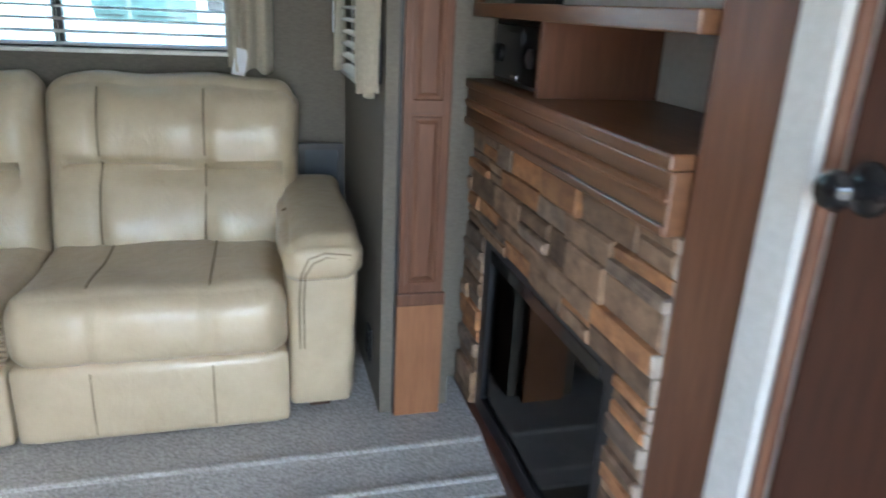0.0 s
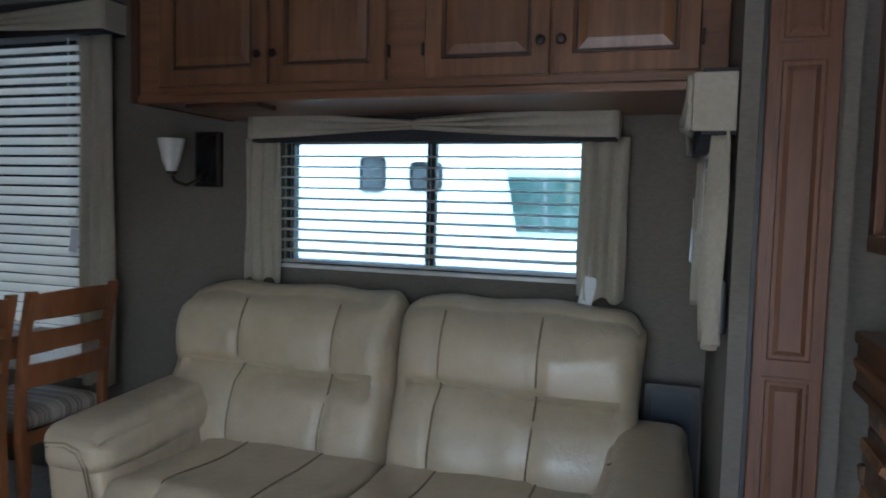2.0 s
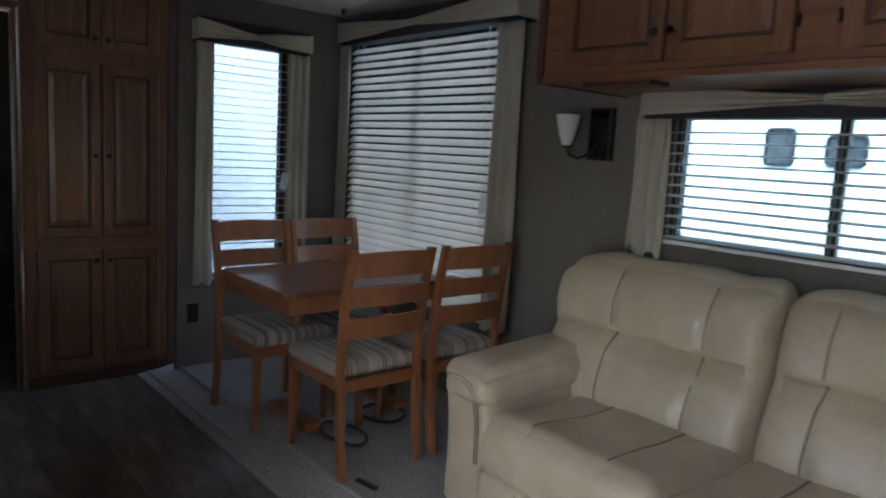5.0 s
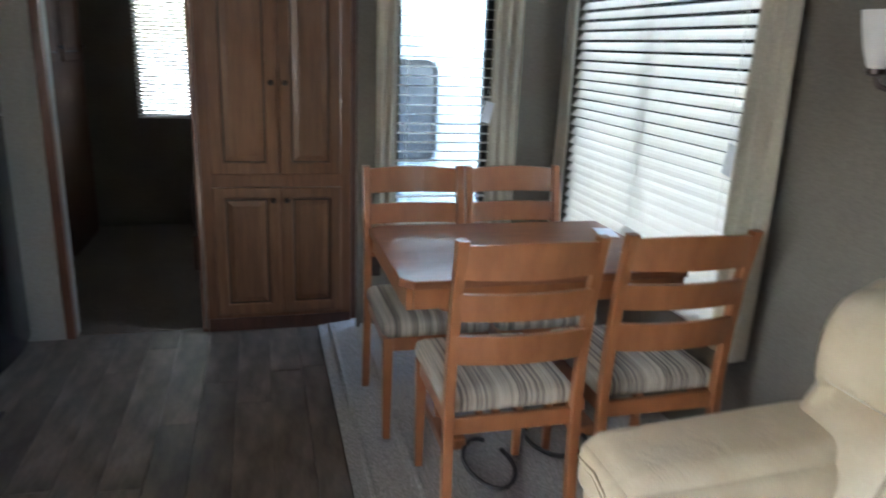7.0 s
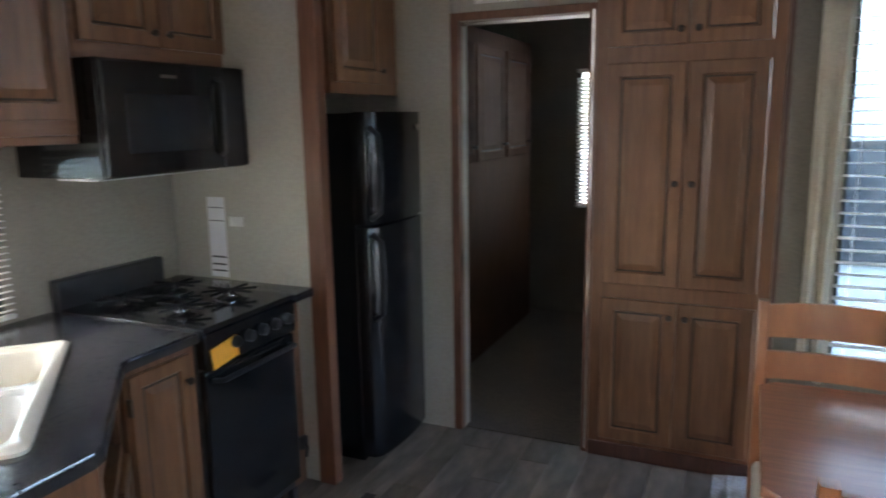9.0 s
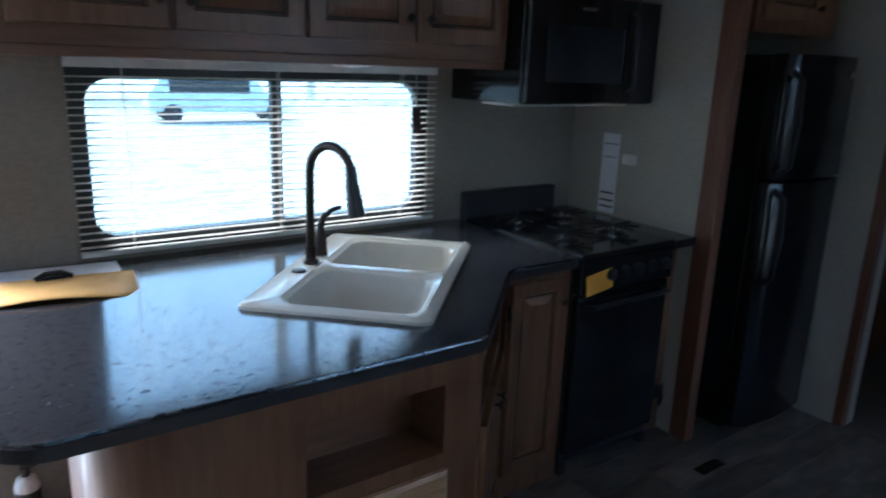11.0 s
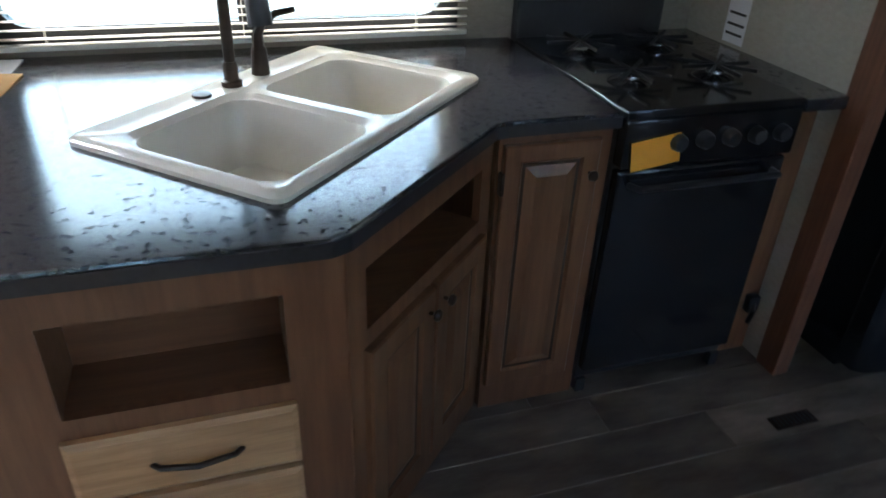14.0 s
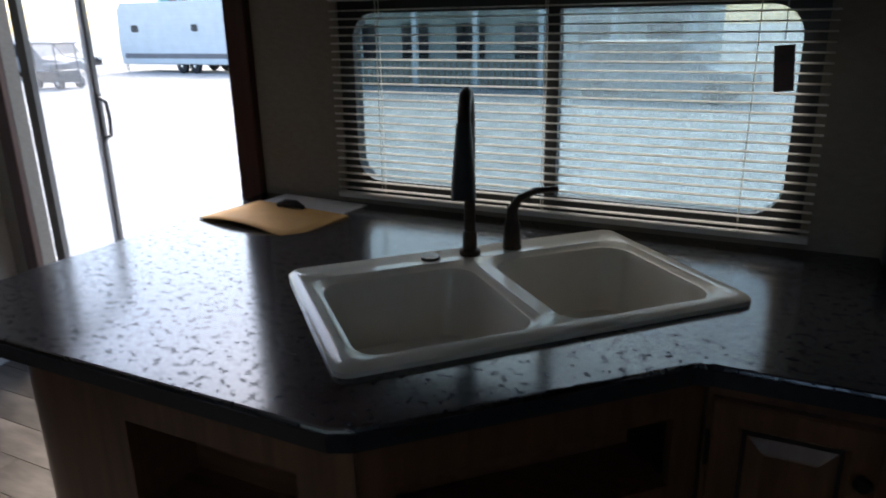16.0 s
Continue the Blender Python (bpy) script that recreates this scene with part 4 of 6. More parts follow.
# ---- dinette ----
def chair():
    """Ladder-back chair that faces -x, its base at the origin."""
    c = thing("dining_chair", (0, 0, 0), "orange-brown wooden ladder-back dining chair with a striped padded seat", "chair", "chairs round the dinette table")
    hw = 0.205

    def post(y):
        pts = [(0.255, y, 0.0), (0.225, y, 0.22), (0.215, y, 0.46), (0.222, y, 0.62), (0.245, y, 0.82), (0.285, y, 1.0)]
        bm = bmesh.new()
        rr = []
        for x, yy, z in pts:
            rr.append([bm.verts.new((x + a, yy + b, z)) for a, b in ((-0.018, -0.016), (0.018, -0.016), (0.018, 0.016), (-0.018, 0.016))])
        for a, b in zip(rr, rr[1:]):
            for k in range(4):
                bm.faces.new((a[k], a[(k + 1) % 4], b[(k + 1) % 4], b[k]))
        bm.faces.new(rr[0][::-1])
        bm.faces.new(rr[-1])
        bmesh.ops.recalc_face_normals(bm, faces=bm.faces[:])
        bmesh.ops.bevel(bm, geom=[e for e in bm.edges if abs(e.verts[0].co.z - e.verts[1].co.z) > 0.1], offset=0.004, segments=2, affect="EDGES", profile=0.5)
        return bm

    for y in (-hw, hw):
        part("back_post", post(y), chair_wood, c)
    for z0, h, x in ((0.885, 0.10, 0.268), (0.755, 0.085, 0.243), (0.615, 0.095, 0.227)):
        bm = bmesh.new()
        cols = []
        for k in range(9):
            y = -hw + 2 * hw * k / 8
            bow = 0.028 * (1 - (y / hw) ** 2)
            lean = 0.016
            arch = 0.010 * (1 - (y / hw) ** 2) if z0 > 0.85 else 0
            cols.append([bm.verts.new(p) for p in ((x + bow - 0.008, y, z0), (x + bow + 0.008, y, z0), (x + bow + 0.008 + lean, y, z0 + h + arch), (x + bow - 0.008 + lean, y, z0 + h + arch))])
        for a, b in zip(cols, cols[1:]):
            for k in range(4):
                bm.faces.new((a[k], a[(k + 1) % 4], b[(k + 1) % 4], b[k]))
        bm.faces.new(cols[0])
        bm.faces.new(cols[-1][::-1])
        bmesh.ops.recalc_face_normals(bm, faces=bm.faces[:])
        part("back_slat", bm, chair_wood, c)
    for y in (-0.19, 0.19):
        bm = bx(-0.23, -0.192, y - 0.02, y + 0.02, 0.0, 0.43, 0.004)
        for v in bm.verts:
            if v.co.z < 0.1:
                v.co.x = -0.211 + (v.co.x + 0.211) * 0.7
                v.co.y = y + (v.co.y - y) * 0.7
        part("front_leg", bm, chair_wood, c)
    part("front_apron", bx(-0.225, -0.205, -0.19, 0.19, 0.375, 0.43, 0.003), chair_wood, c)
    part("rear_apron", bx(0.20, 0.22, -0.19, 0.19, 0.375, 0.43, 0.003), chair_wood, c)
    for y in (-0.20, 0.182):
        part("side_apron", bx(-0.21, 0.21, y, y + 0.018, 0.375, 0.43, 0.003), chair_wood, c)
    part("seat", cushion(-0.245, 0.205, -0.215, 0.215, 0.43, 0.50, 0.03, (0, 0, 0.012), 10), stripes, c, "striped brown and beige fabric seat pad", True)
    return c


proto = chair()
SF = 0.051
proto.matrix_basis = pose(-2.145, 2.235, SF)
copy_thing(proto, pose(-2.16, 2.745, SF))
copy_thing(proto, pose(-2.775, 2.15, SF, 0, 0, 180))
copy_thing(proto, pose(-2.775, 2.60, SF, 0, 0, 180))

tb = thing("dinette_table", (-2.62, 2.44, SF), "brown wooden dinette table with clipped corners", "table")
X0, X1, Y0, Y1 = -3.0, -2.25, 1.945, 3.0
CL = 0.045
part("tabletop", prism([(X0 + CL, Y0), (X1 - CL, Y0), (X1, Y0 + CL), (X1, Y1), (X0, Y1), (X0, Y0 + CL)], 0.775, 0.805, 0.005), table_wood, tb)
for q in ((X0 + 0.02, X1 - 0.02, Y0 + 0.02, Y0 + 0.045), (X0 + 0.02, X0 + 0.045, Y0 + 0.047, Y1), (X1 - 0.045, X1 - 0.02, Y0 + 0.047, Y1)):
    part("apron", bx(*q, 0.70, 0.775), chair_wood, tb)
for y in (2.2, 2.75):
    part("pedestal", xf(lathe(((0.03, 0), (0.03, 0.66)), 16), pose(-2.62, y, SF + 0.012)), chair_wood, tb)
    part("pedestal_foot", bx(-2.82, -2.42, y - 0.05, y + 0.05, SF, SF + 0.05, 0.01), chair_wood, tb)
    part("pedestal_cap", bx(-2.75, -2.49, y - 0.06, y + 0.06, 0.70, 0.774, 0.006), chair_wood, tb)
def loop(cx, cy, rx, ry, z, a0, a1, n=18):
    return [(cx + rx * math.cos(radians(a0 + (a1 - a0) * k / n)), cy + ry * math.sin(radians(a0 + (a1 - a0) * k / n)), z + 0.004 * math.sin(k)) for k in range(n + 1)]
solo("strap", tube(loop(-2.30, 2.30, 0.16, 0.09, SF + 0.014, -200, 120), 0.009, 6), black_plastic, "black webbing strap coiled on the carpet", "strap", smooth=True)
solo("strap", tube(loop(-2.42, 2.62, 0.13, 0.12, SF + 0.014, -100, 230), 0.009, 6), black_plastic, "black webbing strap coiled on the carpet", "strap", smooth=True)
solo("cable_clip", xf(bx(-0.06, 0.06, -0.012, 0.012, 0, 0.014, 0.004), pose(-1.80, 2.10, SF, 0, 0, 10)), black_plastic, "small black plastic clip lying on the carpet", "clip")
pp = thing("papers", (-2.6, 2.88, 0.806), "loose white leaflets on the table", "paper")
part("sheet", xf(bx(-0.09, 0.09, -0.045, 0.045, 0, 0.003), pose(-2.41, 2.92, 0.8055, 0, 0, 14)), paper, pp)
part("sheet", xf(bx(-0.07, 0.07, -0.04, 0.04, 0, 0.003), pose(-2.78, 2.94, 0.8055, 0, 0, -12)), paper, pp)

# ceiling lamp over the dinette
cl = thing("ceiling_lamp", (-2.95, 2.62, SLIDE_CEIL), "bronze ceiling lamp with a frosted glass bowl, switched off", "ceiling lamp")
part("rim", xf(lathe(((0.02, 0), (0.15, 0), (0.165, -0.012), (0.165, -0.03), (0.15, -0.035), (0.02, -0.034)), 32), pose(-2.95, 2.62, SLIDE_CEIL - 0.001)), bronze, cl, "", True)
part("bowl", xf(lathe(((0.145, 0), (0.135, -0.03), (0.10, -0.06), (0.05, -0.078), (0.01, -0.082)), 32), pose(-2.95, 2.62, SLIDE_CEIL - 0.036)), frosted, cl, "frosted white glass bowl", True)
part("finial", xf(lathe(((0.006, 0), (0.018, -0.006), (0.012, -0.018), (0.016, -0.028), (0.004, -0.036)), 14), pose(-2.95, 2.62, SLIDE_CEIL - 0.1175)), bronze, cl, "", True)
ds = thing("ceiling_disc", (-0.95, 2.45, SLIDE_CEIL), "flat white disc fitted in the ceiling", "ceiling speaker")
part("disc", xf(lathe(((0.01, 0), (0.09, 0), (0.085, -0.01), (0.01, -0.012)), 28), pose(-1.05, 2.42, SLIDE_CEIL - 0.0005)), white, ds, "", True)

# sconce
sc = thing("wall_sconce", (-1.56, 3.15, 1.48), "bronze wall sconce with a frosted glass cup, switched off", "wall lamp")
part("back_plate", bx(-1.60, -1.47, 3.135, 3.169, 1.47, 1.71, 0.006), bronze, sc)
part("plate_inlay", bx(-1.585, -1.485, 3.128, 3.135, 1.485, 1.695, 0.003), black_gloss, sc)
part("arm", tube([(-1.54, 3.13, 1.56), (-1.55, 3.10, 1.50), (-1.58, 3.05, 1.475), (-1.61, 3.02, 1.49), (-1.62, 3.01, 1.52)], 0.008, 8), bronze, sc, "", True)
part("cup", xf(lathe(((0.018, 0), (0.024, 0.01), (0.038, 0.05), (0.052, 0.115), (0.056, 0.14), (0.05, 0.14), (0.045, 0.11), (0.02, 0.015)), 24), pose(-1.62, 3.01, 1.53)), frosted, sc, "frosted white glass cup", True)
part("holder", xf(lathe(((0.008, 0), (0.022, 0.008), (0.024, 0.02), (0.01, 0.02)), 14), pose(-1.62, 3.01, 1.512)), bronze, sc, "", True)
ot = thing("wall_outlet", (-3.74, 2.05, 0.38), "dark wall outlet near the floor", "outlet")
part("plate", bx(-3.749, -3.742, 2.06, 2.13, 0.33, 0.45, 0.003), bronze, ot)
for x, y, z, ax in ((0.145, 3.09, 1.11, "y"), (-2.235, 3.09, 1.2, "y"), (-3.69, 2.675, 1.22, "x"), (0.49, 2.96, 1.3, "x")):
    tg = thing("blind_tag", (x, y, z), "small pale paper tag hanging on a blind cord", "tag", "blind tags")
    part("tag", xf(bx(-0.025, 0.025, -0.001, 0.001, -0.06, 0.05, 0.0), pose(x, y, z + 0.01, 0, 12, 0 if ax == "y" else 80)), paper, tg)
    part("cord", tube([(x, y, z + 0.05), (x, y + (0.02 if ax == "y" else 0), z + 0.16)], 0.0015, 4), white_plastic, tg)
tb2 = thing("tieback_bracket", (0.54, 2.42, 1.15), "black oval bracket on the slide-out wall", "bracket")
part("body", xf(cushion(-0.012, 0.012, -0.03, 0.03, -0.065, 0.065, 0.011, (0, 0, 0), 6), pose(0.546, 2.275, 1.2)), black_plastic, tb2, "", True)

# ---- kitchen ----
WT = 0.915
wt_pts = [(-0.602, -0.598), (-0.602, 0.45)]
for k in range(1, 8):
    a = radians(90 * k / 8)
    wt_pts.append((-0.722 + 0.12 * math.cos(a), 0.45 + 0.12 * math.sin(a)))
wt_pts += [(-0.722, 0.57), (-1.675, 0.576), (-1.71, 0.56), (-2.13, 0.152), (-2.165, 0.142), (-2.466, 0.142), (-2.466, -0.598)]

SK = Matrix.Translation((-1.714, -0.052, WT)) @ pose(0, 0, 0, 0, 0, 45.7)
SL, SW = 0.868, 0.548


def sink_mesh():
    """Two-bowl drop-in sink; long side along x, rear deck at -y, built about its middle."""
    bm = bmesh.new()

    def rr(x0, x1, y0, y1, r, z, n=5):
        return [bm.verts.new((x0 + px, y0 + py, z)) for px, py in round_loop(x1 - x0, y1 - y0, r, n)]

    def bridge(a, b):
        n = len(a)
        for k in range(n):
            bm.faces.new((a[k], a[(k + 1) % n], b[(k + 1) % n], b[k]))

    h, w = SL / 2, SW / 2
    l0 = rr(-h, h, -w, w, 0.03, 0.0005)
    l1 = rr(-h, h, -w, w, 0.03, 0.010)
    l2 = rr(-h + 0.008, h - 0.008, -w + 0.008, w - 0.008, 0.026, 0.017)
    bridge(l0, l1)
    bridge(l1, l2)
    bowls = ((-h + 0.036, -0.014, -w + 0.095, w - 0.034), (0.014, h - 0.036, -w + 0.095, w - 0.034))
    tops = []
    for x0, x1, y0, y1 in bowls:
        a = rr(x0, x1, y0, y1, 0.06, 0.017)
        b = rr(x0 + 0.008, x1 - 0.008, y0 + 0.008, y1 - 0.008, 0.065, 0.008)
        b2 = rr(x0 + 0.016, x1 - 0.016, y0 + 0.016, y1 - 0.016, 0.06, 0.006)
        c = rr(x0 + 0.022, x1 - 0.022, y0 + 0.022, y1 - 0.022, 0.056, -0.006)
        d = rr(x0 + 0.045, x1 - 0.045, y0 + 0.045, y1 - 0.045, 0.05, -0.15)
        e = rr(x0 + 0.075, x1 - 0.075, y0 + 0.075, y1 - 0.075, 0.04, -0.165)
        for p, q in ((a, b), (b, b2), (b2, c), (c, d), (d, e)):
            bridge(p, q)
        bm.faces.new(e)
        tops.append(a)
    edges = []
    for lp in (l2, *tops):
        for k in range(len(lp)):
            edges.append(bm.edges.get((lp[k], lp[(k + 1) % len(lp)])))
    bmesh.ops.triangle_fill(bm, use_beauty=True, edges=edges)
    bmesh.ops.recalc_face_normals(bm, faces=bm.faces[:])
    return bm


# worktop with the sink's cut-out
def worktop():
    bm = bmesh.new()
    hole = [SK @ Vector((x - SL / 2 + 0.02, y - SW / 2 + 0.02, 0)) for x, y in round_loop(SL - 0.04, SW - 0.04, 0.03, 3)]
    rows = []
    for z in (WT - 0.038, WT):
        o = [bm.verts.new((x, y, z)) for x, y in wt_pts]
        h = [bm.verts.new((p.x, p.y, z)) for p in hole]
        eds = [bm.edges.new((o[k], o[(k + 1) % len(o)])) for k in range(len(o))] + [bm.edges.new((h[k], h[(k + 1) % len(h)])) for k in range(len(h))]
        bmesh.ops.triangle_fill(bm, use_beauty=True, edges=eds)
        rows.append((o, h))
    for a, b in zip(*rows):
        for k in range(len(a)):
            bm.faces.new((a[k], a[(k + 1) % len(a)], b[(k + 1) % len(b)], b[k]))
    bmesh.ops.recalc_face_normals(bm, faces=bm.faces[:])
    ed = [e for e in bm.edges if abs(e.verts[0].co.z - WT) < 1e-5 and abs(e.verts[1].co.z - WT) < 1e-5 and len(e.link_faces) == 2 and abs(e.link_faces[0].normal.z - e.link_faces[1].normal.z) > 0.5 and max(e.verts[0].co.y, e.verts[1].co.y) > -0.5]
    bmesh.ops.bevel(bm, geom=ed, offset=0.006, segments=2, affect="EDGES", profile=0.5)
    return bm


wk = thing("worktop", (-1.5, 0.0, WT - 0.038), "charcoal mottled laminate kitchen worktop with a clipped corner", "worktop")
part("top_sheet", worktop(), worktop_mat, wk)


def edge_band():
    """A thin band along the free edges of the worktop."""
    run = [Vector((x, y, 0)) for x, y in wt_pts[:-1]]
    bm = bmesh.new()
    loops = []
    for i, p in enumerate(run):
        d = (run[min(i + 1, len(run) - 1)] - run[max(i - 1, 0)]).normalized()
        o = Vector((d.y, -d.x, 0)) * (-1 if d.cross(Vector((0, 0, 1))).dot(p - Vector((-1.5, -0.2, 0))) < 0 else 1)
        loops.append([bm.verts.new((*(p + o * a).xy, WT + z)) for a, z in ((0.0005, -0.0385), (0.003, -0.0375), (0.003, -0.0085), (0.0005, -0.0075))])
    for a, b in zip(loops, loops[1:]):
        for k in range(4):
            bm.faces.new((a[k], a[(k + 1) % 4], b[(k + 1) % 4], b[k]))
    bm.faces.new(loops[0][::-1])
    bm.faces.new(loops[-1])
    bmesh.ops.recalc_face_normals(bm, faces=bm.faces[:])
    return bm


part("edge_band", edge_band(), worktop_edge, wk, "dull charcoal edge band")
solo("worktop_strip", join(bx(-3.148, -3.005, -0.598, 0.165, WT - 0.03, WT + 0.005, 0.004)), worktop_mat, "narrow charcoal worktop strip beside the stove", "worktop")
sink = thing("kitchen_sink", SK.translation, "ivory double-bowl drop-in kitchen sink", "sink")
part("basin", xf(sink_mesh(), SK), sink_mat, sink, "", True)
for sx in (-0.19, 0.19):
    part("drain", xf(lathe(((0.005, 0), (0.03, 0), (0.035, 0.003), (0.005, 0.0035)), 16), SK @ pose(sx, 0.03, -0.1648)), chrome, sink)
part("hole_cover", xf(lathe(((0.024, 0), (0.022, 0.006), (0.004, 0.008)), 18), SK @ pose(0.10, -0.215, 0.0172)), bronze, sink, "dark round hole cover", True)

fa = thing("kitchen_faucet", SK @ Vector((0.0, -0.21, 0.017)), "dark bronze gooseneck pull-down kitchen faucet", "faucet")
FB = Matrix.Translation(SK @ Vector((0.0, -0.21, 0.0175))) @ pose(0, 0, 0, 0, 0, -70)
part("base", xf(lathe(((0.026, 0), (0.026, 0.012), (0.018, 0.016), (0.018, 0.05), (0.016, 0.06), (0.003, 0.06)), 18), FB), bronze, fa, "", True)
neck = [Vector(p) for p in ((0, 0, 0.05), (0, 0, 0.18), (0, 0, 0.305))] + [Vector((-0.09 + 0.09 * math.cos(radians(a)), 0, 0.305 + 0.09 * math.sin(radians(a)))) for a in range(20, 171, 15)]
part("neck", xf(tube(neck, 0.014, 12), FB), bronze, fa, "", True)
end = neck[-1]
part("spray_head", xf(tube([end + Vector((0.004, 0, 0.02)), end + Vector((-0.002, 0, -0.03)), end + Vector((-0.014, 0, -0.09)), end + Vector((-0.022, 0, -0.135))], 0.018, 14, [0.016, 0.02, 0.025, 0.027]), FB), black_plastic, fa, "", True)
hd = thing("faucet_handle", SK @ Vector((-0.12, -0.215, 0.017)), "dark bronze lever handle beside the faucet", "faucet handle")
HB = Matrix.Translation(SK @ Vector((-0.115, -0.215, 0.0175)))
part("post", xf(lathe(((0.024, 0), (0.022, 0.03), (0.02, 0.06), (0.014, 0.075), (0.003, 0.078)), 16), HB), bronze, hd, "", True)
part("lever", xf(tube([(0, 0, 0.06), (0.0, 0.0, 0.1), (-0.014, -0.008, 0.125), (-0.05, -0.025, 0.145), (-0.10, -0.05, 0.148)], 0.009, 8, [0.017, 0.014, 0.011, 0.009, 0.008]), HB), bronze, hd, "", True)

kt = thing("blind_tag", (-2.17, -0.56, 1.36), "dark printed paper tag hanging on the kitchen blind", "tag", "blind tags")
part("tag", xf(bx(-0.022, 0.022, -0.001, 0.001, -0.055, 0.05), pose(-2.203, -0.556, 1.36, 0, 5, 6)), mat("dark_tag_card", (0.12, 0.06, 0.05), (0.05, 0.03, 0.03), 0.5, (1, 1, 1), 14), kt)
part("cord", tube([(-2.198, -0.556, 1.42), (-2.195, -0.556, 1.56)], 0.0015, 4), white_plastic, kt)

# base cabinets
FY = 0.545
pc = thing("peninsula_cabinet", (-1.25, 0.2, 0), "brown wooden peninsula cabinet with drawers, nook and rounded end", "cabinet")
R = 0.24
arc = [(-0.778 - R + R * math.cos(radians(a)), FY - R + R * math.sin(radians(a))) for a in range(0, 91, 5)]
part("rounded_end", prism([(-0.778, 0.06)] + arc + [(-1.18, FY), (-1.18, FY - 0.02), (-0.83, 0.2), (-0.83, 0.06)], 0.0, WT - 0.04), wood_up, pc, "curved brown wood end panel", True)
part("end_panel", join(bx(-0.866, -0.838, -0.59, -0.1, 0, WT - 0.04, 0.002), bx(-0.838, -0.826, -0.06, -0.03, 0.02, WT - 0.05, 0.004), bx(-0.838, -0.826, 0.02, 0.05, 0.02, WT - 0.05, 0.004), bx(-0.838, -0.822, -0.02, 0.01, 0.02, WT - 0.05, 0.004)), trim_wood, pc)
part("face_frame", holed("y", FY - 0.02, 0.02, -1.70, -1.18, 0.0, WT - 0.04, [(-1.59, -1.205, 0.60, 0.795), (-1.595, -1.20, 0.065, 0.55)]), wood_up, pc)
for q in ((-1.61, -1.19, 0.375, 0.39, 0.57, 0.815), (-1.61, -1.19, 0.39, FY - 0.021, 0.585, 0.598), (-1.61, -1.592, 0.39, FY - 0.021, 0.598, 0.815), (-1.203, -1.19, 0.39, FY - 0.021, 0.598, 0.815), (-1.592, -1.203, 0.39, FY - 0.021, 0.797, 0.815)):
    part("nook_panel", bx(*q), wood_x, pc)
for z0, z1 in ((0.405, 0.555), (0.235, 0.39), (0.06, 0.22)):
    d = part("drawer_front", xf(rings_rect(0.406, z1 - z0, ((0, 0), (0, 0.014), (0.012, 0.02), (0.014, 0.02))), pose(-1.192, FY - 0.002, z0, 0, 0, 180)), maple, pc, "pale maple drawer front")
    zc = (z0 + z1) / 2
    part("handle", tube([(-1.33, FY + 0.016, zc - 0.005), (-1.345, FY + 0.034, zc), (-1.41, FY + 0.042, zc - 0.004), (-1.475, FY + 0.034, zc), (-1.49, FY + 0.016, zc - 0.005)], 0.006, 8), bronze, d, "dark bronze bow handle", True)

dc = thing("corner_cabinet", (-1.9, 0.3, 0), "brown wooden corner cabinet under the sink with two doors", "cabinet")
DM = Matrix.Translation((-1.703, FY, 0)) @ pose(0, 0, 0, 0, 0, 225)
DL = 0.63
ff = holed("y", 0.0, 0.02, 0.0, DL, 0.0, WT - 0.04, [(0.06, DL - 0.06, 0.66, 0.80)])
part("face_frame", xf(ff, DM), wood_up, dc)
for q in ((0.15, 0.16, 0.64, 0.82), (0.021, 0.15, 0.645, 0.658), (0.021, 0.15, 0.802, 0.815)):
    part("slot_panel", xf(bx(0.05, DL - 0.05, *q), DM), wood_x, dc)
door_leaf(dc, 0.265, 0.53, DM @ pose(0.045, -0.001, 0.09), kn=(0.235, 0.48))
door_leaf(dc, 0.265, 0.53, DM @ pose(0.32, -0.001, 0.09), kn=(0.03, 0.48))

sc2 = thing("side_cabinet", (-2.3, 0.1, 0), "narrow brown wooden base cabinet with one raised-panel door", "cabinet")
part("body", bx(-2.462, -2.155, -0.58, 0.098, 0.0, WT - 0.04), wood_up, sc2)
part("face_frame", bx(-2.462, -2.155, 0.099, 0.118, 0.0, WT - 0.04, 0.002), wood_up, sc2)
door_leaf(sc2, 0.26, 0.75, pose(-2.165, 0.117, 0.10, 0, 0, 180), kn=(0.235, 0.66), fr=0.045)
part("hinge", bx(-2.168, -2.158, 0.118, 0.14, 0.72, 0.78, 0.002), bronze, sc2)

fk = thing("stove_side_panel", (-3.08, -0.2, 0), "brown wooden filler panel beside the stove", "panel")
part("board", bx(-3.147, -3.004, -0.59, 0.075, 0.0, WT - 0.031, 0.003), wood_up, fk)
part("latch", join(bx(-3.13, -3.09, 0.0755, 0.105, 0.17, 0.23, 0.005), tube([(-3.11, 0.10, 0.2), (-3.09, 0.125, 0.19), (-3.08, 0.125, 0.15)], 0.008, 8)), black_plastic, fk, "small black latch", True)

stv = thing("gas_stove", (-2.74, -0.2, 0), "black gas stove with four burners and a glass oven door", "stove")
part("body", bx(-3.0, -2.47, -0.58, 0.12, 0.05, 0.90, 0.004), black_plastic, stv)
part("cooktop", bx(-3.003, -2.467, -0.55, 0.16, 0.90, 0.925, 0.006), black_gloss, stv)
part("backguard", bx(-3.003, -2.467, -0.595, -0.545, 0.90, 1.04, 0.008), black_plastic, stv)
part("control_panel", bx(-3.0, -2.47, 0.12, 0.165, 0.77, 0.90, 0.006), black_gloss, stv)
part("oven_door", bx(-2.997, -2.473, 0.12, 0.155, 0.10, 0.76, 0.008), black_gloss, stv)
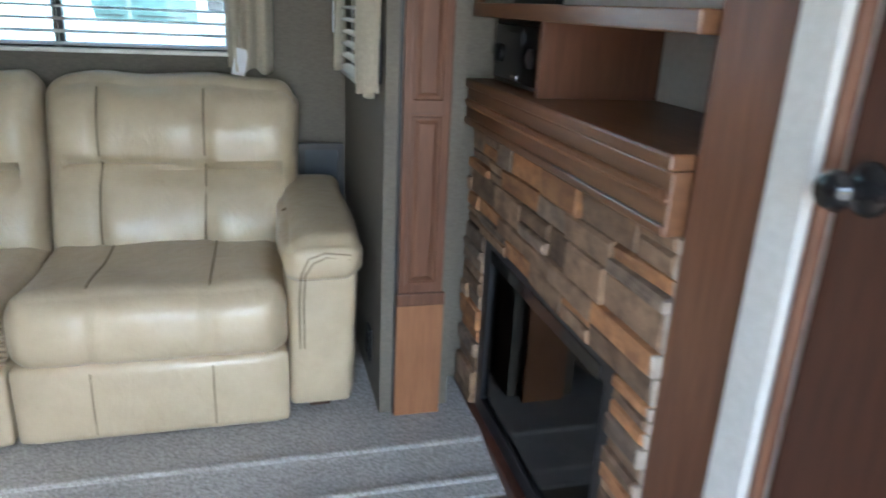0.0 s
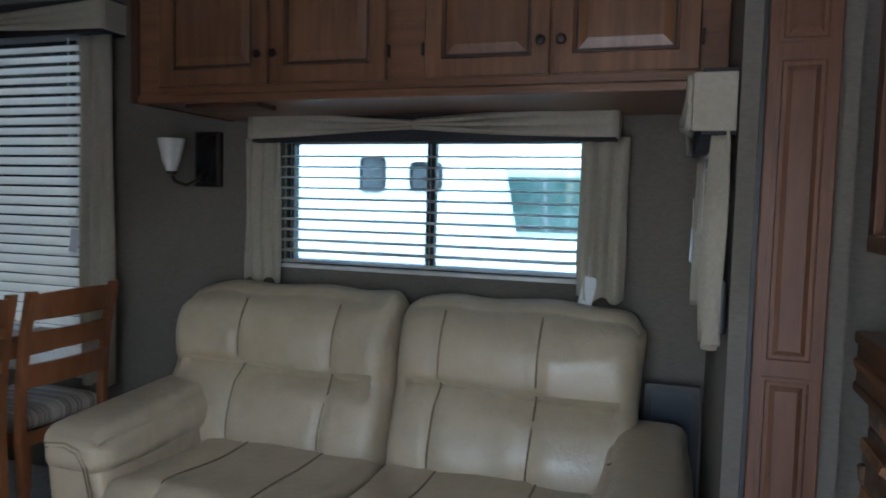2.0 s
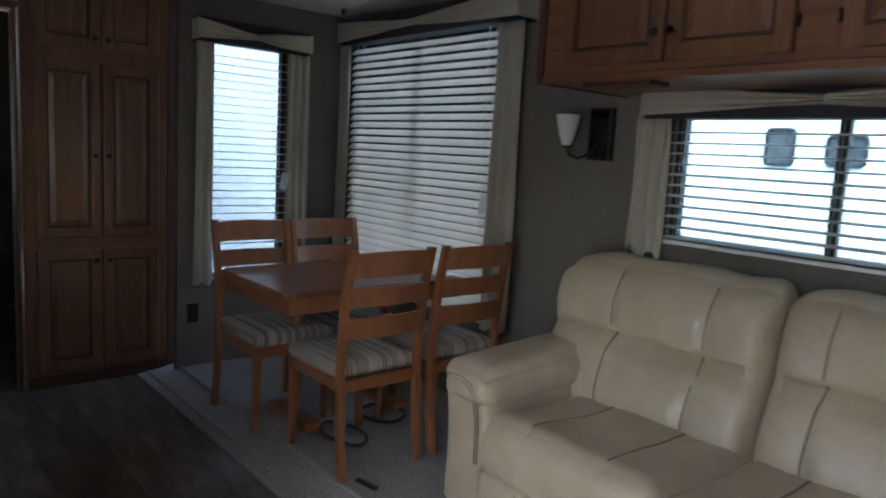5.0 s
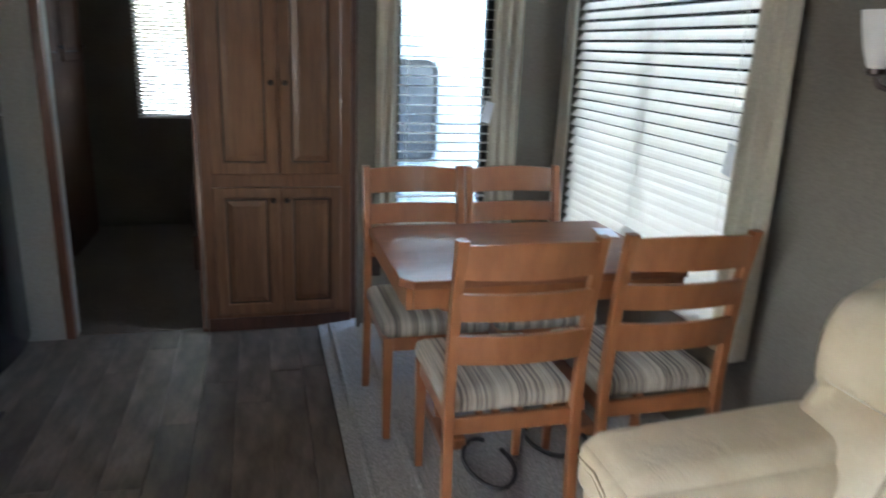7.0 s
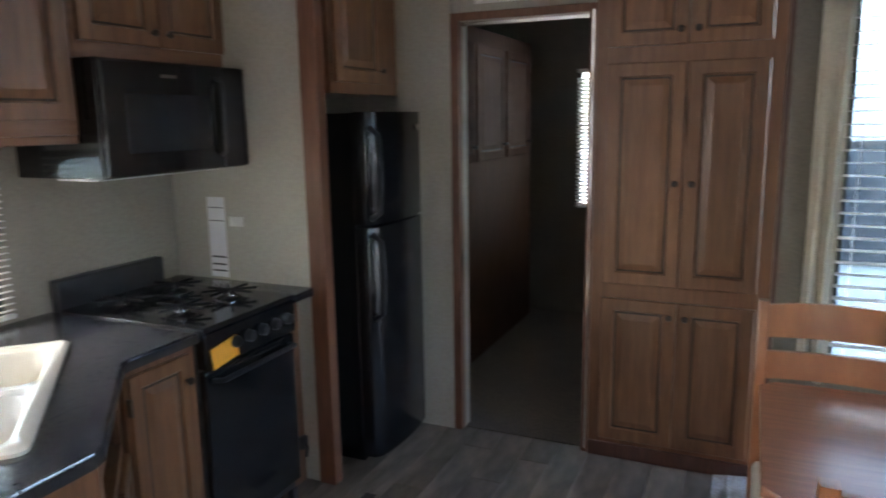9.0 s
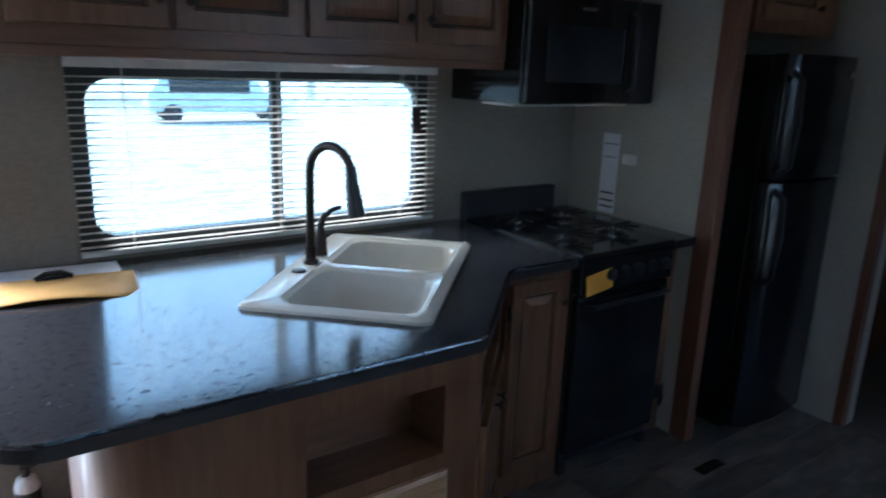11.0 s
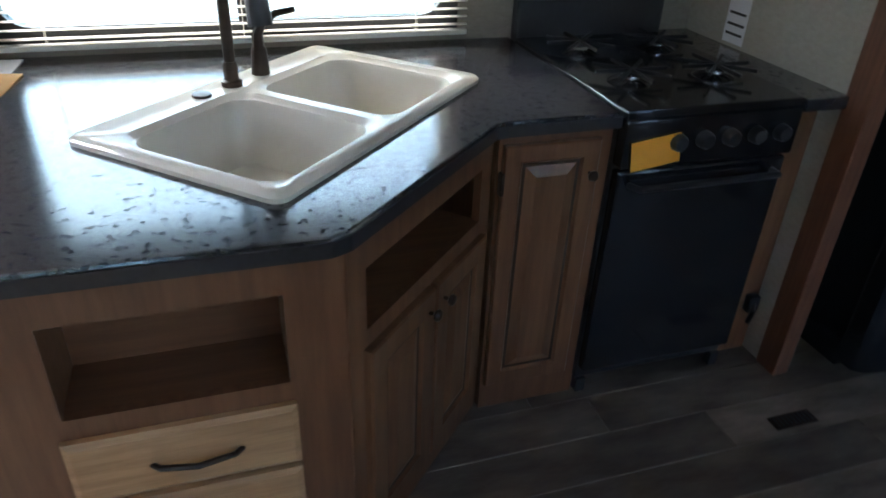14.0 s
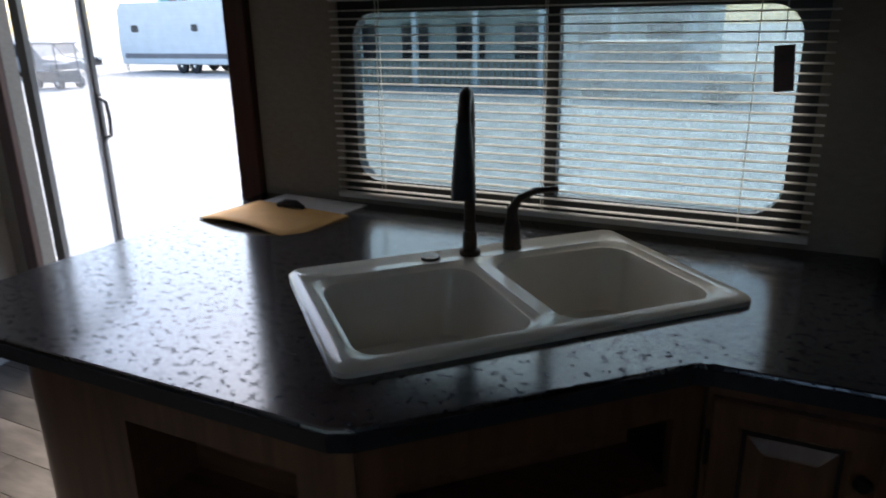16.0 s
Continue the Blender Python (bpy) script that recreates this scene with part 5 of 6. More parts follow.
part("oven_handle", tube([(-2.96, 0.15, 0.72), (-2.95, 0.195, 0.725), (-2.52, 0.195, 0.725), (-2.51, 0.15, 0.72)], 0.01, 8), black_plastic, stv, "", True)
for x in (-2.62, -2.70, -2.78, -2.86, -2.94):
    part("control_knob", xf(lathe(((0.024, 0), (0.022, 0.02), (0.018, 0.026), (0.003, 0.027)), 14), pose(x, 0.165, 0.838, -90, 0, 0)), black_plastic, stv, "", True)
for x in (-2.60, -2.87):
    for y in (-0.36, -0.06):
        b = part("burner", xf(lathe(((0.06, 0), (0.05, 0.006), (0.032, 0.012), (0.003, 0.0125)), 18), pose(x, y, 0.925)), black_gloss, stv, "", True)
        part("cap", xf(lathe(((0.026, 0), (0.026, 0.007), (0.018, 0.011), (0.003, 0.012)), 16), pose(x, y, 0.9372)), chrome, b, "bright metal burner cap", True)
        for a in range(0, 180, 45):
            part("grate_bar", xf(bx(-0.11, 0.11, -0.004, 0.004, 0.026, 0.036, 0.002), pose(x, y, 0.925, 0, 0, a)), cast_iron, b)
for x in (-2.98, -2.49):
    part("foot", bx(x - 0.015, x + 0.015, 0.10, 0.13, 0, 0.05), black_plastic, stv)
part("energy_tag", xf(bx(-0.07, 0.07, -0.001, 0.001, -0.045, 0.035), pose(-2.56, 0.171, 0.82, 0, 8, 0)), orange_tag, stv, "orange hang tag")

mw = thing("microwave_oven", (-2.8, -0.4, 1.42), "black over-range microwave with a glass door", "microwave")
part("body", bx(-3.145, -2.40, -0.598, -0.16, 1.445, 1.86, 0.006), black_gloss, mw)
part("door", bx(-2.99, -2.405, -0.16, -0.135, 1.45, 1.855, 0.008), black_gloss, mw)
part("window", bx(-2.92, -2.50, -0.135, -0.1325, 1.53, 1.74, 0.001), rv_dark, mw)
part("handle", tube([(-2.965, -0.135, 1.50), (-2.965, -0.105, 1.52), (-2.965, -0.105, 1.79), (-2.965, -0.135, 1.81)], 0.009, 8), black_plastic, mw, "", True)
part("keypad", bx(-3.14, -3.0, -0.16, -0.14, 1.45, 1.855, 0.004), black_plastic, mw)
part("badge", bx(-2.75, -2.67, -0.1345, -0.133, 1.80, 1.812), chrome, mw)
part("vent_grille", bx(-3.1, -2.45, -0.45, -0.25, 1.433, 1.4445), white_plastic, mw)

oc = thing("kitchen_overhead_cabinet", (-1.7, -0.45, 1.6), "brown wooden overhead cabinet above the sink window", "cabinet")
part("body", bx(-2.398, -0.75, -0.598, -0.25, 1.60, CEIL - 0.004, 0.003), wood_x, oc)
for i in range(4):
    x1 = -0.78 - i * 0.402
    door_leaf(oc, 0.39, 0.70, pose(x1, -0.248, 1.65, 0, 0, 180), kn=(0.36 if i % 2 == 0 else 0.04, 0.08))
part("light_valance", bx(-2.395, -0.755, -0.27, -0.252, 1.57, 1.60, 0.004), wood_x, oc)
om = thing("overhead_microwave_cabinet", (-2.8, -0.45, 1.87), "brown wooden cabinet above the microwave", "cabinet")
part("body", bx(-3.147, -2.402, -0.598, -0.25, 1.862, CEIL - 0.004, 0.003), wood_x, om)
for x1, kx in ((-2.42, 0.32), (-2.785, 0.03)):
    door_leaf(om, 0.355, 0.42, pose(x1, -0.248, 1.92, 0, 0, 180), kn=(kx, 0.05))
ul = thing("under_cabinet_lamp", (-1.85, -0.42, 1.55), "white round lamp under the kitchen overhead cabinet", "lamp")
part("housing", xf(lathe(((0.02, 0), (0.09, 0), (0.095, -0.012), (0.06, -0.035), (0.004, -0.04)), 24), pose(-1.84, -0.44, 1.5995)), frosted, ul, "", True)

# fridge, its post and the cabinet above
st("post_trim", bx(-3.20, -3.14, 0.15, 0.235, 0, CEIL - 0.003, 0.004), trim_wood, "red-brown wooden end post of the partition", "trim")
fr = thing("refrigerator", (-3.57, 0.0, 0), "black two-door refrigerator with curved doors", "refrigerator")
part("body", bx(-3.865, -3.345, -0.5, 0.27, 0.03, 1.665, 0.006), fridge_black, fr)


def curved_door(z0, z1):
    """A deep door with a softly bowed front and rounded upright edges."""
    w = 0.53
    pts = [(-3.87, 0.273), (-3.34, 0.273)]
    for k in range(17):
        u = k / 16
        edge = min(u, 1 - u) * w
        bow = 0.028 * math.sin(math.pi * u)
        drop = 0.022 * (1 - math.sqrt(max(0.0, 1 - (1 - min(edge / 0.022, 1)) ** 2)))
        pts.append((-3.34 - w * u, 0.352 + bow - drop))
    return prism(pts, z0, z1, 0.004)


for nm_, z0, z1, h0, h1 in (("lower_door", 0.06, 1.16, 0.74, 1.13), ("freezer_door", 1.172, 1.67, 1.20, 1.60)):
    d = part(nm_, curved_door(z0, z1), fridge_black, fr, "", True)
    part("handle", tube([(-3.352, 0.348, h0), (-3.345, 0.395, h0 + 0.03), (-3.345, 0.405, (h0 + h1) / 2), (-3.345, 0.395, h1 - 0.03), (-3.352, 0.348, h1)], 0.014, 8), cast_iron, d, "black bow handle", True)
part("badge", bx(-3.81, -3.765, 0.3705, 0.375, 1.585, 1.61, 0.001), chrome, fr)
fc = thing("fridge_overhead_cabinet", (-3.5, 0.0, 1.75), "brown wooden cabinet above the refrigerator", "cabinet")
part("body", bx(-3.89, -3.277, -0.59, 0.21, 1.75, CEIL - 0.004, 0.003), wood_up, fc)
door_leaf(fc, 0.42, 0.55, pose(-3.30, 0.212, 1.80, 0, 0, 180), kn=(0.385, 0.06))
st("wall_fridge_side", bx(-3.939, -3.897, 0.215, 0.503, 0, CEIL - 0.003), wall_cream, "cream wall strip beside the refrigerator", "wall")
dl = thing("instruction_label", (-3.149, -0.35, 0.92), "white printed instruction sticker on the partition wall", "sticker")
part("sheet", bx(-3.1495, -3.148, -0.40, -0.30, 0.93, 1.30), paper, dl)
for i, z in enumerate((0.955, 0.985, 1.02, 1.19, 1.25)):
    part("printed_bar", bx(-3.148, -3.1472, -0.39, -0.31, z, z + (0.008 if i < 3 else 0.004)), ink, dl)
sw = thing("light_switch", (-3.149, -0.24, 1.18), "white light switch on the partition wall", "switch")
part("plate", bx(-3.1499, -3.144, -0.275, -0.195, 1.17, 1.215, 0.002), white_plastic, sw)

# on the worktop
ev = thing("manila_envelope", (-0.93, -0.33, WT), "orange manila envelope under papers with dark clips", "envelope")
bm = bmesh.new()
g = []
for i in range(9):
    row = []
    for j in range(7):
        u, v = i / 8, j / 6
        row.append(bm.verts.new((-0.58 - 0.38 * u - 0.03 * v, -0.205 - 0.245 * v + 0.05 * u, WT + 0.0055 + 0.012 * math.sin(u * 4) * (1 - v) ** 2)))
    g.append(row)
for i in range(8):
    for j in range(6):
        bm.faces.new((g[i][j], g[i + 1][j], g[i + 1][j + 1], g[i][j + 1]))
bmesh.ops.translate(bm, vec=(-0.07, -0.03, 0), verts=bm.verts[:])
e = part("envelope", bm, orange_paper, ev, "", True)
e.modifiers.new("thickness", "SOLIDIFY").thickness = 0.004
part("paper_sheet", xf(bx(-0.17, 0.17, -0.12, 0.12, 0, 0.003), pose(-0.86, -0.463, WT + 0.0006, 0, 0, -4)), paper, ev, "pale sheet of paper")
part("clip", join(tube([(-0.79, -0.435, WT + 0.010), (-0.82, -0.44, WT + 0.024), (-0.86, -0.44, WT + 0.024), (-0.89, -0.435, WT + 0.010)], 0.008, 8), bx(-0.875, -0.805, -0.455, -0.43, WT + 0.006, WT + 0.016, 0.004)), black_plastic, ev, "dark clip", True)

fx = thing("fire_extinguisher", (-0.705, -0.55, 0.012), "white fire extinguisher with a red label on the wall", "fire extinguisher")
FE = pose(-0.705, -0.535, 0.012)
part("cylinder", xf(lathe(((0.02, 0), (0.036, 0.004), (0.038, 0.02), (0.038, 0.2), (0.03, 0.225), (0.016, 0.235)), 20), FE), white_plastic, fx, "", True)
part("label", xf(lathe(((0.0385, 0.06), (0.0388, 0.065), (0.0388, 0.13), (0.0385, 0.135)), 20), FE), red_label, fx, "red label", True)
part("dark_band", xf(lathe(((0.0385, 0.136), (0.0389, 0.138), (0.0389, 0.185), (0.0385, 0.187)), 20), FE), black_plastic, fx, "", True)
part("valve", xf(join(lathe(((0.014, 0.235), (0.014, 0.265), (0.003, 0.267)), 12), bx(-0.035, 0.01, -0.008, 0.008, 0.262, 0.275, 0.002)), FE), black_plastic, fx)
part("bracket", bx(-0.74, -0.67, -0.5995, -0.572, 0.10, 0.14, 0.003), black_plastic, fx)

for cx, cy, hl, hw_ in ((-3.06, 0.42, 0.075, 0.026), (-1.50, 0.69, 0.10, 0.036)):
    fv = thing("floor_vent", (cx, cy, 0), "dark metal floor register", "vent", "floor registers")
    part("frame", bx(cx - hl, cx + hl, cy - hw_, cy + hw_, 0.001, 0.006, 0.002), bronze, fv)
    for i in range(9):
        x = cx - hl * 0.85 + i * hl * 0.2
        part("slot", bx(x, x + hl * 0.085, cy - hw_ * 0.7, cy + hw_ * 0.7, 0.006, 0.0065), black_plastic, fv)

# entry door
en = thing("door_2", (-0.1, -0.62, 0), "entry doorway with a dark brown casing", "door frame", kind="structure")
part("casing", bx(-0.61, -0.521, -0.63, -0.57, 0, 2.03, 0.005), dark_wood, en)
part("casing", bx(0.701, 0.78, -0.63, -0.57, 0, 2.03, 0.005), dark_wood, en)
part("head_casing", bx(-0.521, 0.701, -0.63, -0.57, 1.952, 2.03, 0.005), dark_wood, en)
part("threshold", bx(-0.515, 0.695, -0.70, -0.57, 0.0, 0.022, 0.004), black_frame, en, "dark metal threshold")
sd = thing("screen_door", (0.32, -0.72, 0), "dark-framed screen door standing open outside", "screen door")
DMX = Matrix.Translation((0.72, -0.72, 0.02)) @ pose(0, 0, 0, 0, 0, -58)
part("frame", xf(ring_frame(0.78, 1.85, 0.02, 0.055, 0.035), DMX), black_frame, sd)
part("mid_rail", xf(bx(0.055, 0.725, 0.003, 0.027, 0.22, 0.28, 0.003), DMX), black_frame, sd)
part("lock_plate", xf(bx(0.73, 0.775, -0.006, -0.0005, 0.86, 1.12, 0.002), DMX), black_plastic, sd)
part("handle", xf(tube([(0.735, -0.001, 0.88), (0.70, -0.05, 0.90), (0.69, -0.06, 0.99), (0.70, -0.05, 1.08), (0.735, -0.001, 1.10)], 0.01, 8), DMX), black_plastic, sd, "black pull handle", True)
nm = net_mat("screen_mesh", 0.14)
part("mesh_panel", xf(bx(0.055, 0.725, 0.012, 0.014, 0.055, 1.795), DMX), nm, sd).visible_shadow = False

# bedroom glimpses
bw = thing("bedroom_wardrobe", (-5.0, 0.0, 0), "brown wooden bedroom wardrobe, dimness put in its wood colour", "wardrobe")
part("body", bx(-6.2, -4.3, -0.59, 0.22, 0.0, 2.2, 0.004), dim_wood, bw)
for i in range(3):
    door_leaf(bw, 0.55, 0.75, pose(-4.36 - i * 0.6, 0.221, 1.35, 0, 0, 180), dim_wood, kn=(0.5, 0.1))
bd = thing("bed", (-5.6, 1.35, 0), "dark bed with a plain spread", "bed")
part("mattress", cushion(-6.3, -5.0, 1.05, 1.98, 0.25, 0.6, 0.06, (0, 0, 0.02), 8), valance_dark, bd, "", True)
part("frame", bx(-6.3, -4.98, 1.05, 1.98, 0.005, 0.25, 0.01), dark_wood, bd)

# ---- outside ----
GZ = -0.85
st("ground", bx(-300, 300, -300, 300, GZ - 0.5, GZ), gravel, "pale gravel lot", "ground")

st("road", bx(-60, 60, 3.6, 70, GZ - 0.2, GZ + 0.006), mat("dark_asphalt", (0.11, 0.112, 0.118), (0.07, 0.072, 0.078), 0.9, (1, 1, 1), 3, 0.4, 50, big=0.2), "grey asphalt lane between the trailers", "road")
for i in range(8):
    st("road_line", bx(-14 + i * 3, -13.88 + i * 3, 5.0, 8.0, GZ + 0.006, GZ + 0.011), white_plastic, "worn white parking line", "road marking")


def wheel(parent, x, y, r=0.36, w=0.22, face=1):
    t = part("wheel", xf(lathe(((r * 0.55, -w / 2), (r * 0.92, -w / 2), (r, -w / 4), (r, w / 4), (r * 0.92, w / 2), (r * 0.55, w / 2)), 20), pose(x, y, GZ + r, 90, 0, 0)), tyre_mat, parent, "", True)
    part("rim", xf(lathe(((0.03, -w / 2 - 0.01), (r * 0.55, -w / 2 + 0.02), (r * 0.55, w / 2 - 0.02), (0.03, w / 2 + 0.01)), 16), pose(x, y, GZ + r, 90, 0, 0)), chrome, t)


def rv(name, x0, x1, y0, y1, h, wins, label, face="-y", slant=0.0, mat_b=None, end_wins=()):
    """A parked travel trailer as a shell with rounded ends, windows, wheels and hitch."""
    r = thing(name, ((x0 + x1) / 2, (y0 + y1) / 2, GZ), label, "travel trailer", "parked trailers")
    z0, z1 = GZ + 0.45, GZ + h
    pts = [(x0, z0), (x1, z0), (x1 + slant * 0.4, z0 + 0.8), (x1, z1 - 0.35), (x1 - 0.3, z1), (x0 + 0.15, z1), (x0, z1 - 0.2)]
    bm = bmesh.new()
    a = [bm.verts.new((x, y0, z)) for x, z in pts]
    b = [bm.verts.new((x, y1, z)) for x, z in pts]
    n = len(pts)
    bm.faces.new(a)
    bm.faces.new(b[::-1])
    for k in range(n):
        bm.faces.new((a[k], a[(k + 1) % n], b[(k + 1) % n], b[k]))
    bmesh.ops.recalc_face_normals(bm, faces=bm.faces[:])
    bmesh.ops.bevel(bm, geom=bm.edges[:], offset=0.05, segments=2, affect="EDGES", profile=0.5)
    part("body", bm, mat_b or rv_white, r)
    yy = y0 if face == "-y" else y1
    s = -1 if face == "-y" else 1
    for wx, wz, ww, wh in wins:
        w = part("window", xf(ring_frame(ww, wh, 0.08, 0.03, 0.03), pose(wx, yy + (0.002 if s > 0 else -0.032), GZ + wz)), black_frame, r)
        part("pane", bx(wx + 0.02, wx + ww - 0.02, min(yy + s * 0.006, yy + s * 0.012), max(yy + s * 0.006, yy + s * 0.012), GZ + wz + 0.02, GZ + wz + wh - 0.02), rv_sky_pane, w)
    for wy, wz, ww, wh in end_wins:
        w = part("window", xf(ring_frame(ww, wh, 0.12, 0.03, 0.03), pose(x1 + slant * 0.2 + 0.034, wy, GZ + wz, 0, 0, 90)), black_frame, r)
        part("pane", bx(x1 + 0.006, x1 + 0.012, wy + 0.02, wy + ww - 0.02, GZ + wz + 0.02, GZ + wz + wh - 0.02), rv_sky_pane, w)
    part("stripe", bx(x0 + 0.1, x1 - 0.3, min(yy, yy + s * 0.006), max(yy, yy + s * 0.006), GZ + 0.75, GZ + 1.0), rv_grey, r)
    mx = (x0 + x1) / 2
    for dx in (-0.45, 0.45):
        for y in (y0 + 0.12, y1 - 0.12):
            wheel(r, mx + dx, y)
    part("hitch", join(tube([(x1, (y0 + y1) / 2 - 0.6, GZ + 0.55), (x1 + 1.2, (y0 + y1) / 2, GZ + 0.5)], 0.05, 6), tube([(x1, (y0 + y1) / 2 + 0.6, GZ + 0.55), (x1 + 1.2, (y0 + y1) / 2, GZ + 0.5)], 0.05, 6), tube([(x1 + 1.1, (y0 + y1) / 2, GZ), (x1 + 1.1, (y0 + y1) / 2, GZ + 0.8)], 0.04, 6)), black_frame, r)
    return r


line_paint = mat("worn_line_paint", (0.7, 0.7, 0.68), (0.4, 0.4, 0.39), 0.8, (1, 1, 1), 9)
for x in (-4.6, -2.0, 0.6):
    st("parking_line", bx(x, x + 0.11, 5.2, 8.6, GZ, GZ + 0.01), line_paint, "worn white parking line on the asphalt", "road marking")


# trailers across the lane from the sofa window and beside the dinette end
rv("trailer", -10.5, -2.2, 9.0, 11.4, 3.6, ((-9.6, 2.4, 0.8, 0.5), (-7.3, 2.4, 0.5, 0.45), (-5.1, 2.4, 0.4, 0.45), (-3.52, 2.4, 0.36, 0.45), (-2.82, 2.42, 0.44, 0.36)), "white travel trailer with dark windows, parked across the lane", slant=1.0)
rv("trailer", 2.4, 8.2, 13.5, 16.0, 3.7, ((3.1, 2.6, 0.7, 0.5), (5.6, 2.6, 0.7, 0.5)), "white travel trailer parked in a farther row", slant=1.0)
# end-window trailer: bluish shade put into a darker copy of the white siding
rv("trailer", -16.0, -6.6, 1.7, 4.15, 3.7, (), "white travel trailer close to the end window, its bluish shade in the siding colour", slant=0.0, mat_b=mat("shaded_rv_siding", (0.53, 0.59, 0.62), (0.49, 0.55, 0.58), 0.35, (0.2, 0.2, 6), 3, big=0.05), end_wins=((2.45, 1.36, 0.67, 0.92),))
rv("trailer", 21.5, 31.0, -29.5, -27.0, 3.6, ((23.0, 2.1, 0.4, 0.35), (25.3, 2.1, 0.4, 0.35), (29.5, 2.1, 0.5, 0.35)), "long white cargo trailer across the lot", face="+y", slant=0.2)
rv("trailer", 14.0, 21.0, 9.0, 11.6, 3.5, ((15.0, 1.9, 0.8, 0.6),), "white travel trailer in the side row", slant=1.0)


def car(name, x, y, yaw, paint, label, h=1.6, L=4.6):
    c = thing(name, (x, y, GZ), label, "car", "parked vehicles")
    M = Matrix.Translation((x, y, 0)) @ pose(0, 0, 0, 0, 0, yaw)
    pr = [(-L / 2, 0.4), (L / 2, 0.4), (L / 2, 0.85), (L / 2 - 1.1, 1.0), (L / 2 - 1.7, h), (-L / 2 + 0.6, h), (-L / 2, 1.05)]
    bm = bmesh.new()
    a = [bm.verts.new((px, -0.9, GZ + pz)) for px, pz in pr]
    b = [bm.verts.new((px, 0.9, GZ + pz)) for px, pz in pr]
    bm.faces.new(a)
    bm.faces.new(b[::-1])
    for k in range(len(pr)):
        bm.faces.new((a[k], a[(k + 1) % len(pr)], b[(k + 1) % len(pr)], b[k]))
    bmesh.ops.recalc_face_normals(bm, faces=bm.faces[:])
    bmesh.ops.bevel(bm, geom=bm.edges[:], offset=0.08, segments=2, affect="EDGES", profile=0.5)
    part("body", xf(bm, M), paint, c)
    for s in (-1, 1):
        part("side_glass", xf(bx(-L / 2 + 0.7, L / 2 - 1.8, s * 0.905 - 0.004, s * 0.905 + 0.004, GZ + 1.08, GZ + h - 0.12), M), rv_dark, c)
        for wx in (-L / 2 + 0.8, L / 2 - 0.85):
            t = part("wheel", xf(lathe(((0.18, -0.11), (0.33, -0.11), (0.35, 0), (0.33, 0.11), (0.18, 0.11)), 18), M @ pose(wx, s * 0.82, GZ + 0.35, 90, 0, 0)), tyre_mat, c)
        part("headlight", xf(bx(L / 2 - 0.02, L / 2 + 0.03, s * 0.7 - 0.15, s * 0.7 + 0.15, GZ + 0.68, GZ + 0.82, 0.02), M), white_plastic, c)
    return c


car("sport_utility_car", 34.0, -25.0, 200, rv_black, "black sport utility car parked on the lot", 1.75)
car("sport_utility_car", 31.5, -22.0, 200, rv_grey, "dark grey sport utility car parked on the lot", 1.75)
car("pickup_car", 1.2, -20.6, 172, rv_grey, "dark grey pickup parked in front of the office", 1.75, 5.2)
car("pickup_car", -9.5, -25.5, 175, rv_white, "white pickup parked by the office", 1.8, 5.4)
car("sedan_car", 2.5, 11.2, 10, rv_white, "white car parked between the trailers", 1.5)


